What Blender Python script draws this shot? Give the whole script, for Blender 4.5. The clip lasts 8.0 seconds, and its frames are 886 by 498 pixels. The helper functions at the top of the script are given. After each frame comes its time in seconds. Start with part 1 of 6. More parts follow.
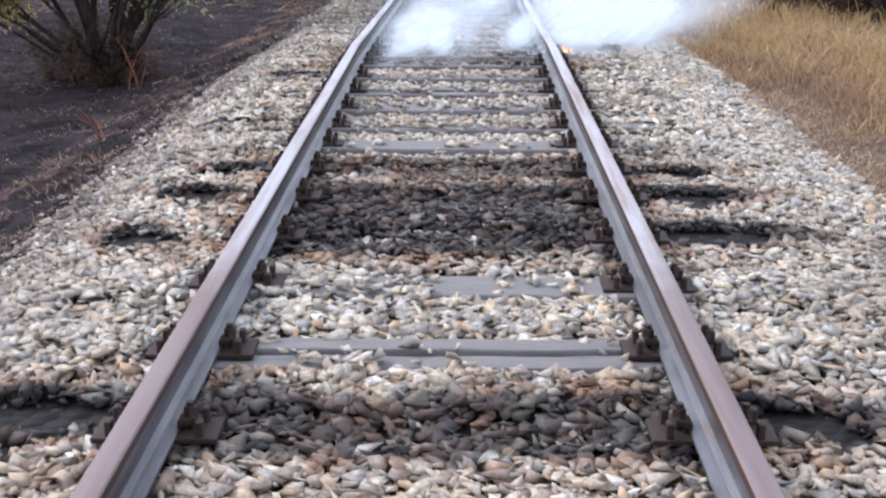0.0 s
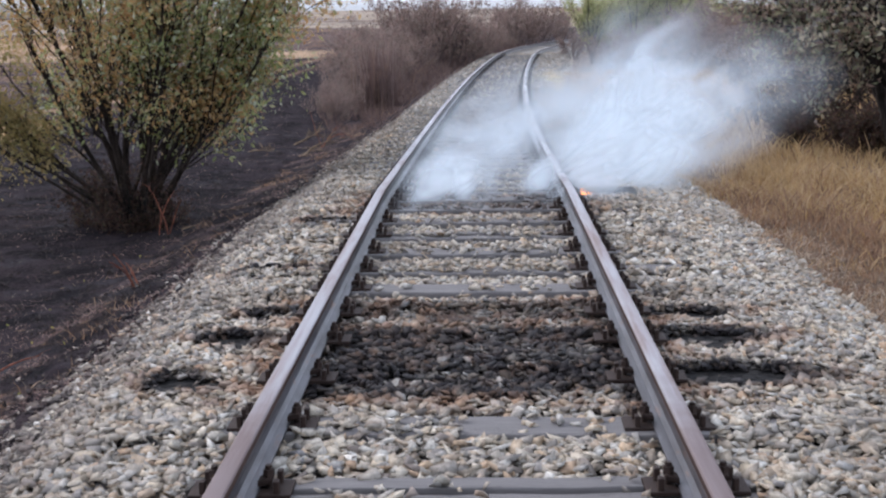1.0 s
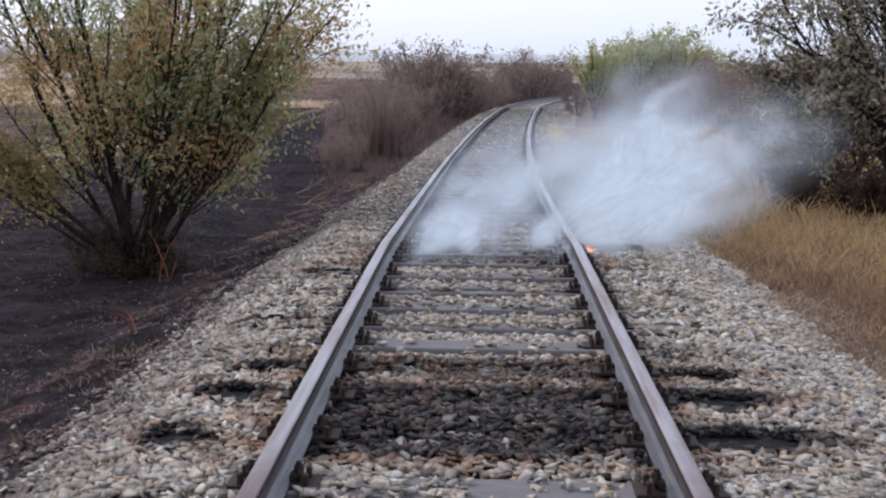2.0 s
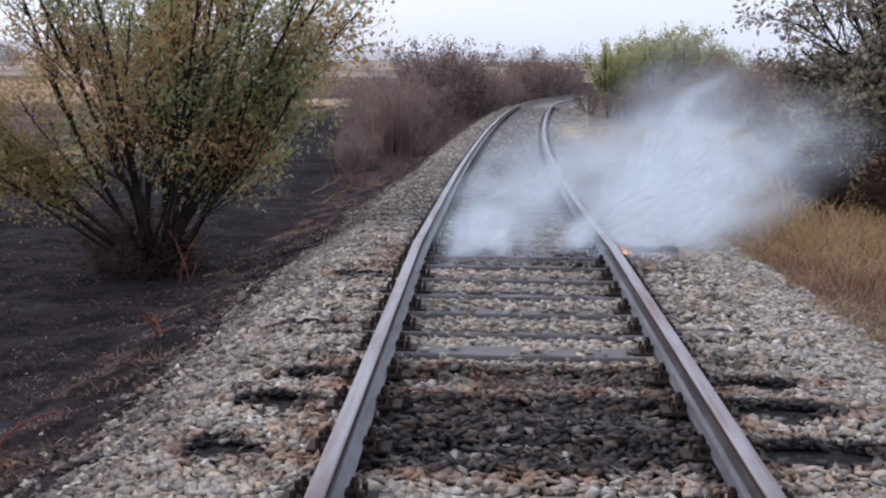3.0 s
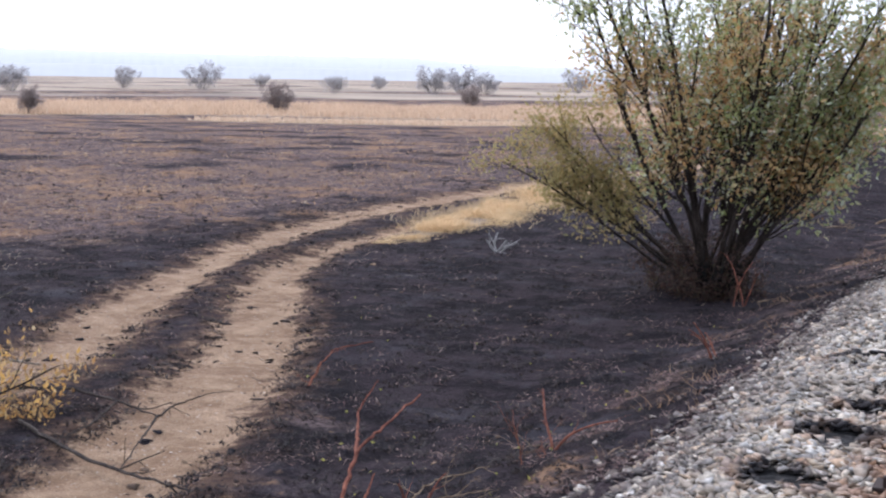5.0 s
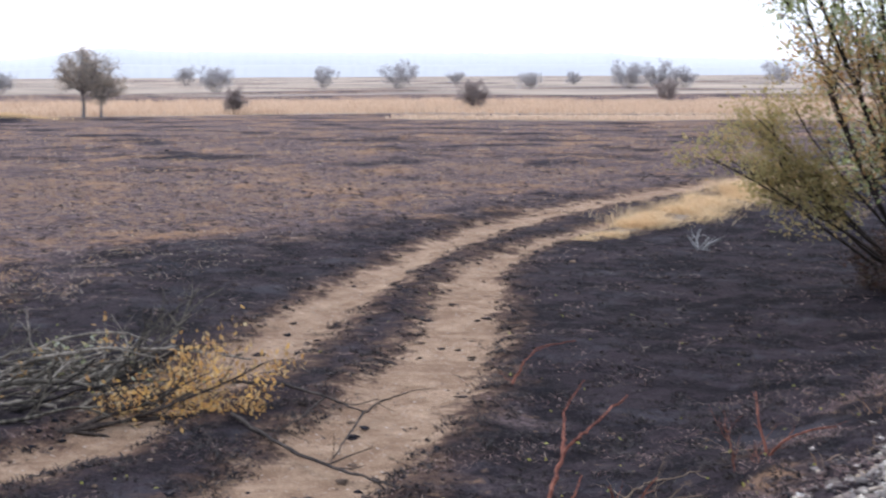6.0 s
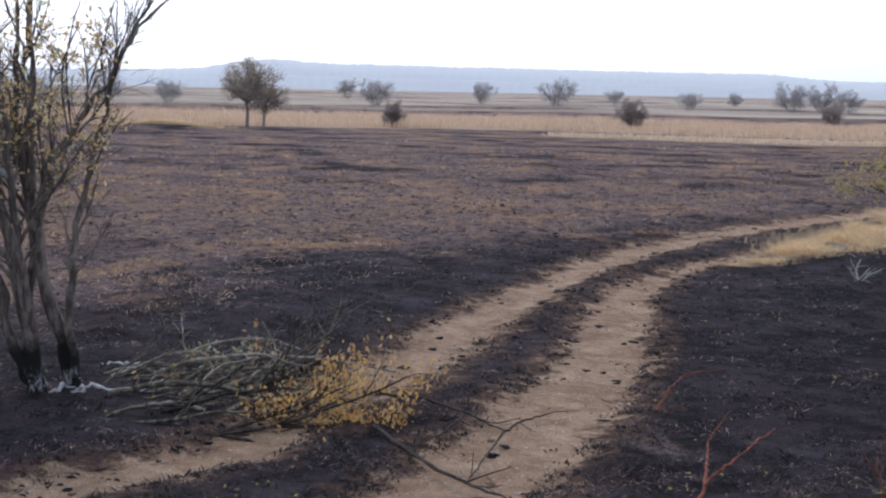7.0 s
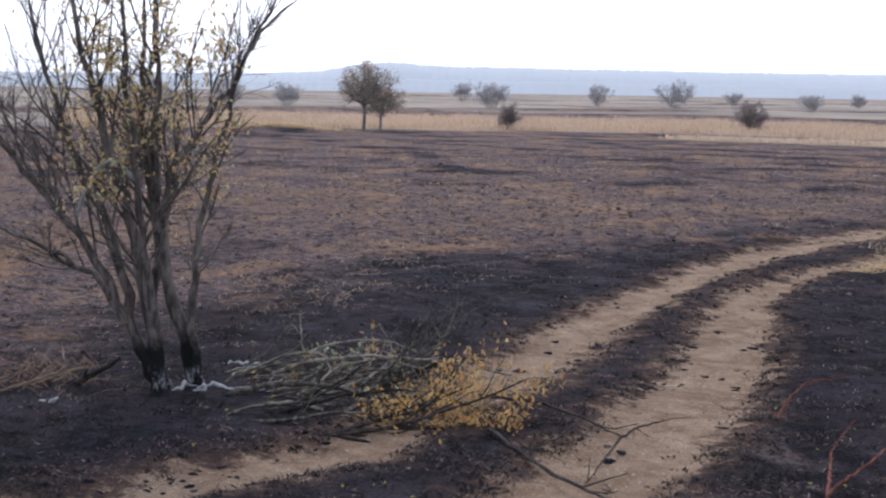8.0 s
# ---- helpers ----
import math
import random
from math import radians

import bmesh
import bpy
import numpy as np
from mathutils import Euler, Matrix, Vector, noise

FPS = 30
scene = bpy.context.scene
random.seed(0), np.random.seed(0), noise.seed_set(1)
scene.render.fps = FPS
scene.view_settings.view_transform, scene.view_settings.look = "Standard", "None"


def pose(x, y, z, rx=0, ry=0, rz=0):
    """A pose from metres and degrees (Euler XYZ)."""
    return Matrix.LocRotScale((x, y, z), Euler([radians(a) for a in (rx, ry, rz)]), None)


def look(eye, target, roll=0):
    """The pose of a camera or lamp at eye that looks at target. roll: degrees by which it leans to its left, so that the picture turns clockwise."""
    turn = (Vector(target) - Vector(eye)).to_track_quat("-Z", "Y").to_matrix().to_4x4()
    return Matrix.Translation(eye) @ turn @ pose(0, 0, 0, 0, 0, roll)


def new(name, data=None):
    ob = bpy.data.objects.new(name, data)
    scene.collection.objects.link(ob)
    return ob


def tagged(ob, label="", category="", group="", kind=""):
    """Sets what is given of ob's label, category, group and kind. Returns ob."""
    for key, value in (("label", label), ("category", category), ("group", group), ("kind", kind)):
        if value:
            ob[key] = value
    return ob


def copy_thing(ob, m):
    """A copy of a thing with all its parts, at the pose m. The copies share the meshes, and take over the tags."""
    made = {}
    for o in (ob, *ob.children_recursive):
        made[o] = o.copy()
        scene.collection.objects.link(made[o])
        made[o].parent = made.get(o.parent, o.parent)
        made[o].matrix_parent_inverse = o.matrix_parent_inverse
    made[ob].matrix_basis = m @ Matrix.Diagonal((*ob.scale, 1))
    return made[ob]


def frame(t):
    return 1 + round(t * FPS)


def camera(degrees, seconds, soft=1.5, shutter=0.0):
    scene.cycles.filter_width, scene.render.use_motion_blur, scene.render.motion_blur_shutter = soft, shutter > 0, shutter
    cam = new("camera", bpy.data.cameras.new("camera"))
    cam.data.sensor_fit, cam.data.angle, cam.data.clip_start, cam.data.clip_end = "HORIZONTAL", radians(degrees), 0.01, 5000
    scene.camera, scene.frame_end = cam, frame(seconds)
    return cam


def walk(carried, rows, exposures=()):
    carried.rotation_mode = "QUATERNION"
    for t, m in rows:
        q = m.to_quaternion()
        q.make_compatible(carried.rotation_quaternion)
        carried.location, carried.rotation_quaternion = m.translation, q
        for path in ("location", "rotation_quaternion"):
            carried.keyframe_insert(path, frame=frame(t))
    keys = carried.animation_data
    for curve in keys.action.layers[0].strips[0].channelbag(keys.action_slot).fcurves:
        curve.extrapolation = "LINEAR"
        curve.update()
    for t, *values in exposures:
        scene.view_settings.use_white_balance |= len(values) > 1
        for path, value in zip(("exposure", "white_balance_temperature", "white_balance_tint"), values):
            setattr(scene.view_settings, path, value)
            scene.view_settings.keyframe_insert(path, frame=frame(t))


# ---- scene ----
cam = camera(37.0, 8.0, soft=2.2, shutter=0.22)
PATH = [
    (0, (0.07, -0.725, 1.498), (0.042, 1.195, 0.938), 0.1),
    (0.5, (0.067, -0.956, 1.57), (0.009, 0.991, 1.115), -0.6),
    (1, (0.055, -0.956, 1.583), (-0.005, 1.011, 1.224), -0.8),
    (1.5, (0.049, -0.917, 1.586), (-0.02, 1.061, 1.301), -0.0),
    (1.7, (0.033, -0.899, 1.587), (-0.021, 1.08, 1.305), 0.6),
    (2.8, (-0.152, -0.632, 1.563), (-0.223, 1.348, 1.282), 0.3),
    (3, (-0.205, -0.597, 1.566), (-0.273, 1.384, 1.282), 0.7),
    (3.5, (-0.174, -0.537, 1.565), (-0.41, 1.431, 1.303), 1.3),
    (4, (-0.173, -0.501, 1.578), (-0.664, 1.42, 1.32), 0.4),
    (4.2, (-0.169, -0.52, 1.571), (-0.764, 1.371, 1.309), 1.0),
    (5.3, (-0.358, -0.495, 1.489), (-1.248, 1.277, 1.229), 0.5),
    (5.5, (-0.377, -0.507, 1.493), (-1.28, 1.256, 1.214), 0.5),
    (6, (-0.409, -0.466, 1.504), (-1.52, 1.177, 1.243), -0.3),
    (6.5, (-0.404, -0.433, 1.512), (-1.618, 1.141, 1.29), 0.5),
    (7, (-0.402, -0.423, 1.515), (-1.697, 1.083, 1.277), 1.1),
    (7.5, (-0.408, -0.423, 1.517), (-1.752, 1.039, 1.276), 1.4),
    (8, (-0.415, -0.437, 1.52), (-1.836, 0.951, 1.283), 0.9),
]
EXPOSURE = [(0, 1.12, 6260, 15), (0.5, 0.70, 6270, 14.5), (1.0, 0.56, 6270, 15), (1.5, 0.34, 6290, 15.5), (2.8, 0.23, 6290, 18), (3.5, 0.16, 6290, 16.5),
            (4.2, 0.50, 6200, 17), (5.5, 0.92, 6050, 16.5), (6.0, 0.86, 6050, 15.5), (6.5, 0.45, 5880, 13.5), (7.0, 0.26, 5860, 14), (8, 0.32, 5870, 15)]
walk(cam, [(t, look(eye, target, roll)) for t, eye, target, roll in PATH], exposures=EXPOSURE)

# ---- light: hazy overcast afternoon ----
world = bpy.data.worlds.new("world")
scene.world = world
world.use_nodes = True
wn = world.node_tree.nodes
sky = wn.new("ShaderNodeTexSky")
sky.sky_type, sky.sun_disc = "NISHITA", False
sky.sun_elevation, sky.sun_rotation = radians(38), radians(-60)
sky.air_density, sky.dust_density, sky.ozone_density = 1.0, 3.0, 1.0
pale = wn.new("ShaderNodeHueSaturation")
pale.inputs["Saturation"].default_value = 0.35
veil = wn.new("ShaderNodeBackground")
veil.inputs["Color"].default_value = (0.80, 0.90, 1.04, 1)
veil.inputs["Strength"].default_value = 0.72
both = wn.new("ShaderNodeAddShader")
wl = world.node_tree.links
wl.new(sky.outputs[0], pale.inputs["Color"])
wl.new(pale.outputs[0], wn["Background"].inputs["Color"])
wl.new(wn["Background"].outputs[0], both.inputs[0])
wl.new(veil.outputs[0], both.inputs[1])
wl.new(both.outputs[0], wn["World Output"].inputs["Surface"])
wn["Background"].inputs["Strength"].default_value = 0.06

sun = new("sun", bpy.data.lights.new("sun", "SUN"))
sun.data.energy, sun.data.angle, sun.data.color = 0.9, radians(16), (1.0, 0.96, 0.91)
sun.matrix_world = look((-14, 8, 14), (0, 0, 0))


# ---- small tools ----
def empty_thing(name, at, label="", category="", group=""):
    ob = new(name)
    ob.empty_display_size = 0.1
    ob.matrix_world = Matrix.Translation(at)
    return tagged(ob, label, category, group)


def mesh_of(name, verts, faces, material, smooth=False):
    me = bpy.data.meshes.new(name)
    me.from_pydata([tuple(v) for v in verts], [], faces)
    me.materials.append(material)
    if smooth:
        me.polygons.foreach_set("use_smooth", np.ones(len(me.polygons), bool))
    me.update()
    return me


def fast_mesh(name, verts, corners, sides, material, smooth=False):
    """A mesh of faces with the same number of sides, from arrays."""
    verts, corners = np.asarray(verts, np.float32), np.asarray(corners, np.int32).ravel()
    me = bpy.data.meshes.new(name)
    me.vertices.add(len(verts))
    me.vertices.foreach_set("co", verts.ravel())
    n = len(corners) // sides
    me.loops.add(n * sides)
    me.loops.foreach_set("vertex_index", corners)
    me.polygons.add(n)
    me.polygons.foreach_set("loop_start", np.arange(0, n * sides, sides, dtype=np.int32))
    me.polygons.foreach_set("loop_total", np.full(n, sides, np.int32))
    if smooth:
        me.polygons.foreach_set("use_smooth", np.ones(n, bool))
    me.materials.append(material)
    me.update(calc_edges=True)
    return me


def under(name, me, parent, label="", m=None):
    ob = new(name, me)
    ob.parent = parent
    if m is not None:
        ob.matrix_local = m
    return tagged(ob, label)


def part(name, bm, material, parent, label="", m=None):
    me = bpy.data.meshes.new(name)
    bm.to_mesh(me)
    bm.free()
    me.materials.append(material)
    return under(name, me, parent, label, m)


def box(sx, sy, sz, bevel=0.0):
    bm = bmesh.new()
    bmesh.ops.create_cube(bm, size=1.0)
    bmesh.ops.scale(bm, vec=(sx, sy, sz), verts=bm.verts)
    if bevel:
        bmesh.ops.bevel(bm, geom=list(bm.edges), offset=bevel, segments=2, affect="EDGES", profile=0.6)
    return bm


class Nodes:
    """A node material, written as a chain of calls."""

    def __init__(self, name, rough=0.85, metal=0.0, spec=0.3):
        self.m = bpy.data.materials.new(name)
        self.m.use_nodes = True
        self.t = self.m.node_tree
        self.b = self.t.nodes["Principled BSDF"]
        self.b.inputs["Roughness"].default_value = rough
        self.b.inputs["Metallic"].default_value = metal
        self.b.inputs["Specular IOR Level"].default_value = spec

    def put(self, socket, value):
        if isinstance(value, bpy.types.NodeSocket):
            self.t.links.new(value, socket)
        elif value is not None:
            if isinstance(value, (tuple, list)) and len(value) == 3 and socket.type == "RGBA":
                value = (*value, 1.0)
            socket.default_value = value

    def place(self, kind="Object", scale=(1, 1, 1)):
        n = self.t.nodes.new("ShaderNodeTexCoord")
        k = self.t.nodes.new("ShaderNodeMapping")
        self.put(k.inputs["Vector"], n.outputs[kind])
        k.inputs["Scale"].default_value = scale
        return k.outputs[0]

    def noise(self, scale, detail=4, rough=0.6, at=None, out=0, warp=0.0):
        n = self.t.nodes.new("ShaderNodeTexNoise")
        n.inputs["Scale"].default_value, n.inputs["Detail"].default_value = scale, detail
        n.inputs["Roughness"].default_value, n.inputs["Distortion"].default_value = rough, warp
        self.put(n.inputs["Vector"], at or self.place())
        return n.outputs[out]

    def cells(self, scale, at=None, out="Distance"):
        n = self.t.nodes.new("ShaderNodeTexVoronoi")
        n.inputs["Scale"].default_value = scale
        self.put(n.inputs["Vector"], at or self.place())
        return n.outputs[out]

    def ramp(self, fac, *stops):
        n = self.t.nodes.new("ShaderNodeValToRGB")
        e = n.color_ramp.elements
        while len(e) < len(stops):
            e.new(0.5)
        for el, (p, c) in zip(e, stops):
            el.position = p
            el.color = (*c, 1) if isinstance(c, (tuple, list)) else (c, c, c, 1)
        self.put(n.inputs[0], fac)
        return n.outputs[0]

    def mix(self, fac, a, b, how="MIX"):
        n = self.t.nodes.new("ShaderNodeMix")
        n.data_type, n.blend_type = "RGBA", how
        self.put(n.inputs[0], fac)
        self.put(n.inputs[6], a)
        self.put(n.inputs[7], b)
        return n.outputs[2]

    def math(self, op, a, b=None, c=None, clamp=False):
        n = self.t.nodes.new("ShaderNodeMath")
        n.operation, n.use_clamp = op, clamp
        for s, v in zip(n.inputs, (a, b, c)):
            self.put(s, v)
        return n.outputs[0]

    def step(self, value, low, high):
        n = self.t.nodes.new("ShaderNodeMapRange")
        n.interpolation_type = "SMOOTHSTEP"
        self.put(n.inputs[0], value)
        n.inputs[1].default_value, n.inputs[2].default_value = low, high
        return n.outputs[0]

    def attr(self, name):
        n = self.t.nodes.new("ShaderNodeAttribute")
        n.attribute_name = name
        return n.outputs["Fac"]

    def island(self):
        return self.t.nodes.new("ShaderNodeNewGeometry").outputs["Random Per Island"]

    def chance(self):
        return self.t.nodes.new("ShaderNodeObjectInfo").outputs["Random"]

    def done(self, colour, bump=None, strength=0.4, distance=0.01, rough=None):
        self.put(self.b.inputs["Base Color"], colour)
        if rough is not None:
            self.put(self.b.inputs["Roughness"], rough)
        if bump is not None:
            n = self.t.nodes.new("ShaderNodeBump")
            n.inputs["Strength"].default_value, n.inputs["Distance"].default_value = strength, distance
            self.put(n.inputs["Height"], bump)
            self.put(self.b.inputs["Normal"], n.outputs[0])
        return self.m


# ---- the lie of the land ----
def track_x(y):
    """Centre line of the track: straight, then a right-hand curve that tightens beyond 55 m."""
    y = np.asarray(y, float)
    return 0.000717 * np.maximum(0.0, y - 9.0) ** 2 + 0.004 * np.maximum(0.0, y - 55.0) ** 2


def track_z(y):
    """The line dips by half a metre on its way to the curve."""
    return -0.58 * (1 - np.exp(-np.maximum(0.0, np.asarray(y, float) - 9.5) / 17.0))


def smooth(a, b, v):
    s = np.clip((v - a) / (b - a), 0, 1)
    return s * s * (3 - 2 * s)


def fuzz(x, y, size, seed=0):
    """Cheap smooth noise over the plan, about -1 to 1."""
    r = np.random.RandomState(seed)
    out = 0
    for k in range(7):
        a, p, f = r.uniform(0, 6.28), r.uniform(0, 6.28), r.uniform(0.6, 1.7) / size
        out = out + np.sin((x * np.cos(a) + y * np.sin(a)) * f * 6.28 + p + 1.3 * np.sin((x * np.sin(a) - y * np.cos(a)) * f * 4.1 + p))
    return out / 4.2


RUT_L = ([-6, 2, 4.7, 5.4, 8.0, 9.3, 11.5, 14.0, 17.2, 19.5, 21.7, 27.7, 34, 45, 70], [-7.6, -7.3, -7.2, -7.2, -8.12, -8.72, -9.65, -10.58, -11.5, -11.85, -12.0, -11.8, -10.8, -9.0, -8.0])
RUT_R = ([-6, 2, 5, 6, 7, 8, 9, 10, 11, 12, 13, 14, 15, 16.8, 19.3, 26.7, 34, 45, 70], [-4.7, -4.75, -5.25, -5.6, -5.92, -6.33, -6.79, -7.30, -7.88, -8.47, -9.02, -9.40, -9.72, -9.95, -10.15, -10.3, -9.5, -7.6, -6.6])


def rut(x, y):
    """How far inside a wheel rut a place lies (metres, positive inside)."""
    wl = np.interp(y, [2, 6, 9, 13, 20, 40], [0.30, 0.34, 0.42, 0.36, 0.40, 0.4])
    wr = np.interp(y, [2, 5, 8, 10, 12, 13, 14, 15, 17, 22], [0.50, 0.52, 0.53, 0.49, 0.44, 0.37, 0.30, 0.24, 0.22, 0.2])
    lean = 0.92
    dl = wl - np.abs(x - np.interp(y, *RUT_L)) * lean
    dr = wr - np.abs(x - np.interp(y, *RUT_R)) * lean
    return np.where(y > 30, np.maximum(dl, dr) - 0.006 * (y - 30), np.maximum(dl, dr))


def land(x, y):
    """Height of the ground."""
    x, y = np.asarray(x, float), np.asarray(y, float)
    u = x - track_x(np.minimum(y, 130))
    left = np.interp(u, [-9, -4.2, -3.3, -2.35, -1.95, -1.5, 0], [-0.9, -0.9, -0.8, -0.47, -0.275, -0.13, -0.15])
    left = left + 0.04 * fuzz(x, y, 0.55, 14) * smooth(-1.6, -2.0, u) * smooth(-2.9, -2.4, u)
    right = np.interp(u, [0, 1.55, 1.98, 2.06, 3.2, 6, 12, 40], [-0.15, -0.15, -0.16, -0.145, -0.25, -0.3, -0.5, -0.9])
    z = np.where(u < 0, left, right)
    z = z + track_z(y) * smooth(-5.0, -2.2, u) * smooth(40, 12, u)
    away = smooth(100, 160, y)
    z = z * (1 - away) + (-0.9) * away
    off = smooth(1.6, 3.0, np.abs(u))
    far = np.hypot(x, y)
    z = z + off * (0.035 * fuzz(x, y, 2.3, 1) + 0.012 * fuzz(x, y, 0.5, 2)) * (1 - smooth(40, 90, far))
    z = z - 0.05 * smooth(-0.15, 0.2, rut(x, y)) * (1 - smooth(30, 50, far))
    bank = np.exp(-(((x + 61.3) * 0.60 + (y - 45.8) * 0.80) / 2.8) ** 2 - (((x + 61.3) * -0.80 + (y - 45.8) * 0.60) / 1.4) ** 2)
    z = z + 0.42 * bank
    z = z + 0.25 * fuzz(x, y, 60, 3) * smooth(60, 160, far) * (1 - smooth(900, 2000, far))
    return z


# burnt bands between the rails: (along, half width, strength); and burnt-out holes at the sleepers' ends
SOOTY = [(2.66, 0.20, 0.92), (4.62, 0.30, 1.0), (5.16, 0.31, 0.97), (5.82, 0.22, 0.75), (9.9, 0.55, 0.8)]
HOLES = [(-1.30, 4.62, 0.11, 0.13), (-1.20, 5.40, 0.15, 0.09), (-1.05, 5.95, 0.13, 0.06), (-1.2, 7.02, 0.24, 0.05), (-1.05, 8.85, 0.20, 0.08), (-1.2, 2.75, 0.34, 0.14),
         (1.16, 4.70, 0.30, 0.13), (1.16, 5.38, 0.27, 0.11), (1.05, 5.90, 0.24, 0.08), (1.0, 2.75, 0.2, 0.12)]

# ---- materials ----
def ground_material():
    k = Nodes("burnt_field", rough=1.0, spec=0.04)
    p = k.place()
    patch, mid, fine = k.noise(0.45, 6, 0.65, p), k.noise(1.6, 7, 0.7, p), k.noise(13, 5, 0.75, p)
    ash = k.mix(k.step(mid, 0.40, 0.62), (0.0160, 0.0130, 0.0160), (0.050, 0.0385, 0.0445))
    ash = k.mix(k.math("MULTIPLY", k.step(fine, 0.56, 0.74), 0.35), ash, (0.064, 0.060, 0.069))
    speck = k.noise(48, 3, 0.65, p)
    ash = k.mix(k.math("MULTIPLY", k.step(speck, 0.56, 0.68), 0.8), ash, k.mix(mid, (0.045, 0.038, 0.045), (0.125, 0.098, 0.094)))
    ash = k.mix(k.math("MULTIPLY", k.step(speck, 0.44, 0.34), 0.8), ash, (0.009, 0.009, 0.011))
    # brown stubble that the fire only scorched
    brown = k.mix(k.step(fine, 0.30, 0.70), (0.060, 0.045, 0.051), (0.245, 0.180, 0.170))
    brown = k.mix(k.math("MULTIPLY", k.step(speck, 0.47, 0.36), 0.8), brown, (0.015, 0.013, 0.016))
    ash = k.mix(k.math("MULTIPLY", k.step(k.noise(1.1, 6, 0.75, p), 0.50, 0.66), 0.55), ash, k.mix(fine, (0.045, 0.044, 0.055), (0.105, 0.098, 0.110)))
    left = k.math("ADD", k.math("MULTIPLY", k.attr("scorched"), 0.42), k.math("ADD", k.math("MULTIPLY", patch, 0.55), k.math("MULTIPLY", mid, 0.45)))
    c = k.mix(k.step(left, 0.58, 0.86), ash, brown)
    streak = k.noise(4.5, 7, 0.78, p)
    straw = k.math("ADD", k.math("MULTIPLY", left, 0.32), streak)
    c = k.mix(k.math("MULTIPLY", k.step(straw, 0.78, 0.88), 0.8), c, k.mix(fine, (0.14, 0.075, 0.045), (0.42, 0.28, 0.175)))
    # rust-coloured drifts of scorched straw
    drift = k.math("MULTIPLY", k.step(k.noise(0.55, 5, 0.7, k.place(scale=(1.0, 0.8, 1))), 0.50, 0.64), k.step(k.attr("scorched"), 0.15, 0.7))
    c = k.mix(k.math("MULTIPLY", drift, k.step(k.noise(7, 6, 0.75, p), 0.38, 0.56)), c, k.mix(fine, (0.16, 0.085, 0.052), (0.50, 0.305, 0.170)))
    # charred lumps
    c = k.mix(k.math("MULTIPLY", k.step(k.noise(2.9, 3, 0.6, p), 0.60, 0.68), 0.7), c, (0.014, 0.013, 0.017))
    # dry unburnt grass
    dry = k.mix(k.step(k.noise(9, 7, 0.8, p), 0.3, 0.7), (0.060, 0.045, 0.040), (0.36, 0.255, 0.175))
    # far belts and fields: a paler straw tone with distance haze put into it
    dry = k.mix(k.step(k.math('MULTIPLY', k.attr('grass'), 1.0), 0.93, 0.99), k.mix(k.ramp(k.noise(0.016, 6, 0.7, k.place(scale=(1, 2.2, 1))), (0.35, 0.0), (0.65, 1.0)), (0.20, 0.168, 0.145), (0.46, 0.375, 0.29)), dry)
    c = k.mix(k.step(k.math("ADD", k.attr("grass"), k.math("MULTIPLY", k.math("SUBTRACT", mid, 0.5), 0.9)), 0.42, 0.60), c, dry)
    # wheel ruts of bare sandy soil
    soil = k.mix(k.step(k.noise(3.5, 8, 0.75, p), 0.28, 0.72), (0.30, 0.190, 0.118), (0.67, 0.475, 0.320))
    soil = k.mix(k.math("MULTIPLY", k.step(k.noise(1.3, 4, 0.7, p), 0.50, 0.66), 0.35), soil, (0.24, 0.145, 0.095))
    soil = k.mix(k.math("MULTIPLY", k.step(k.noise(28, 4, 0.7, p), 0.54, 0.68), 0.5), soil, (0.13, 0.085, 0.068))
    soil = k.mix(k.step(k.noise(75, 2, 0.6, p), 0.40, 0.66), k.mix(0.45, soil, (0.12, 0.075, 0.055)), soil)
    edge = k.math("ADD", k.attr("rut"), k.math("MULTIPLY", k.math("SUBTRACT", k.noise(2.8, 9, 0.82, p), 0.5), 1.75))
    c = k.mix(k.math("MULTIPLY", k.step(edge, -0.34, 0.0), 0.8), c, k.mix(fine, (0.038, 0.026, 0.024), (0.21, 0.130, 0.092)))
    c = k.mix(k.step(edge, -0.06, 0.16), c, soil)
    c = k.mix(k.math("MULTIPLY", k.step(edge, 0.0, 0.2), k.step(k.noise(34, 2, 0.5, p), 0.66, 0.72)), c, (0.68, 0.60, 0.52))
    h = k.math("ADD", k.math("MULTIPLY", fine, 0.6), k.noise(60, 3, 0.7, p))
    return k.done(c, h, 1.0, 0.05)


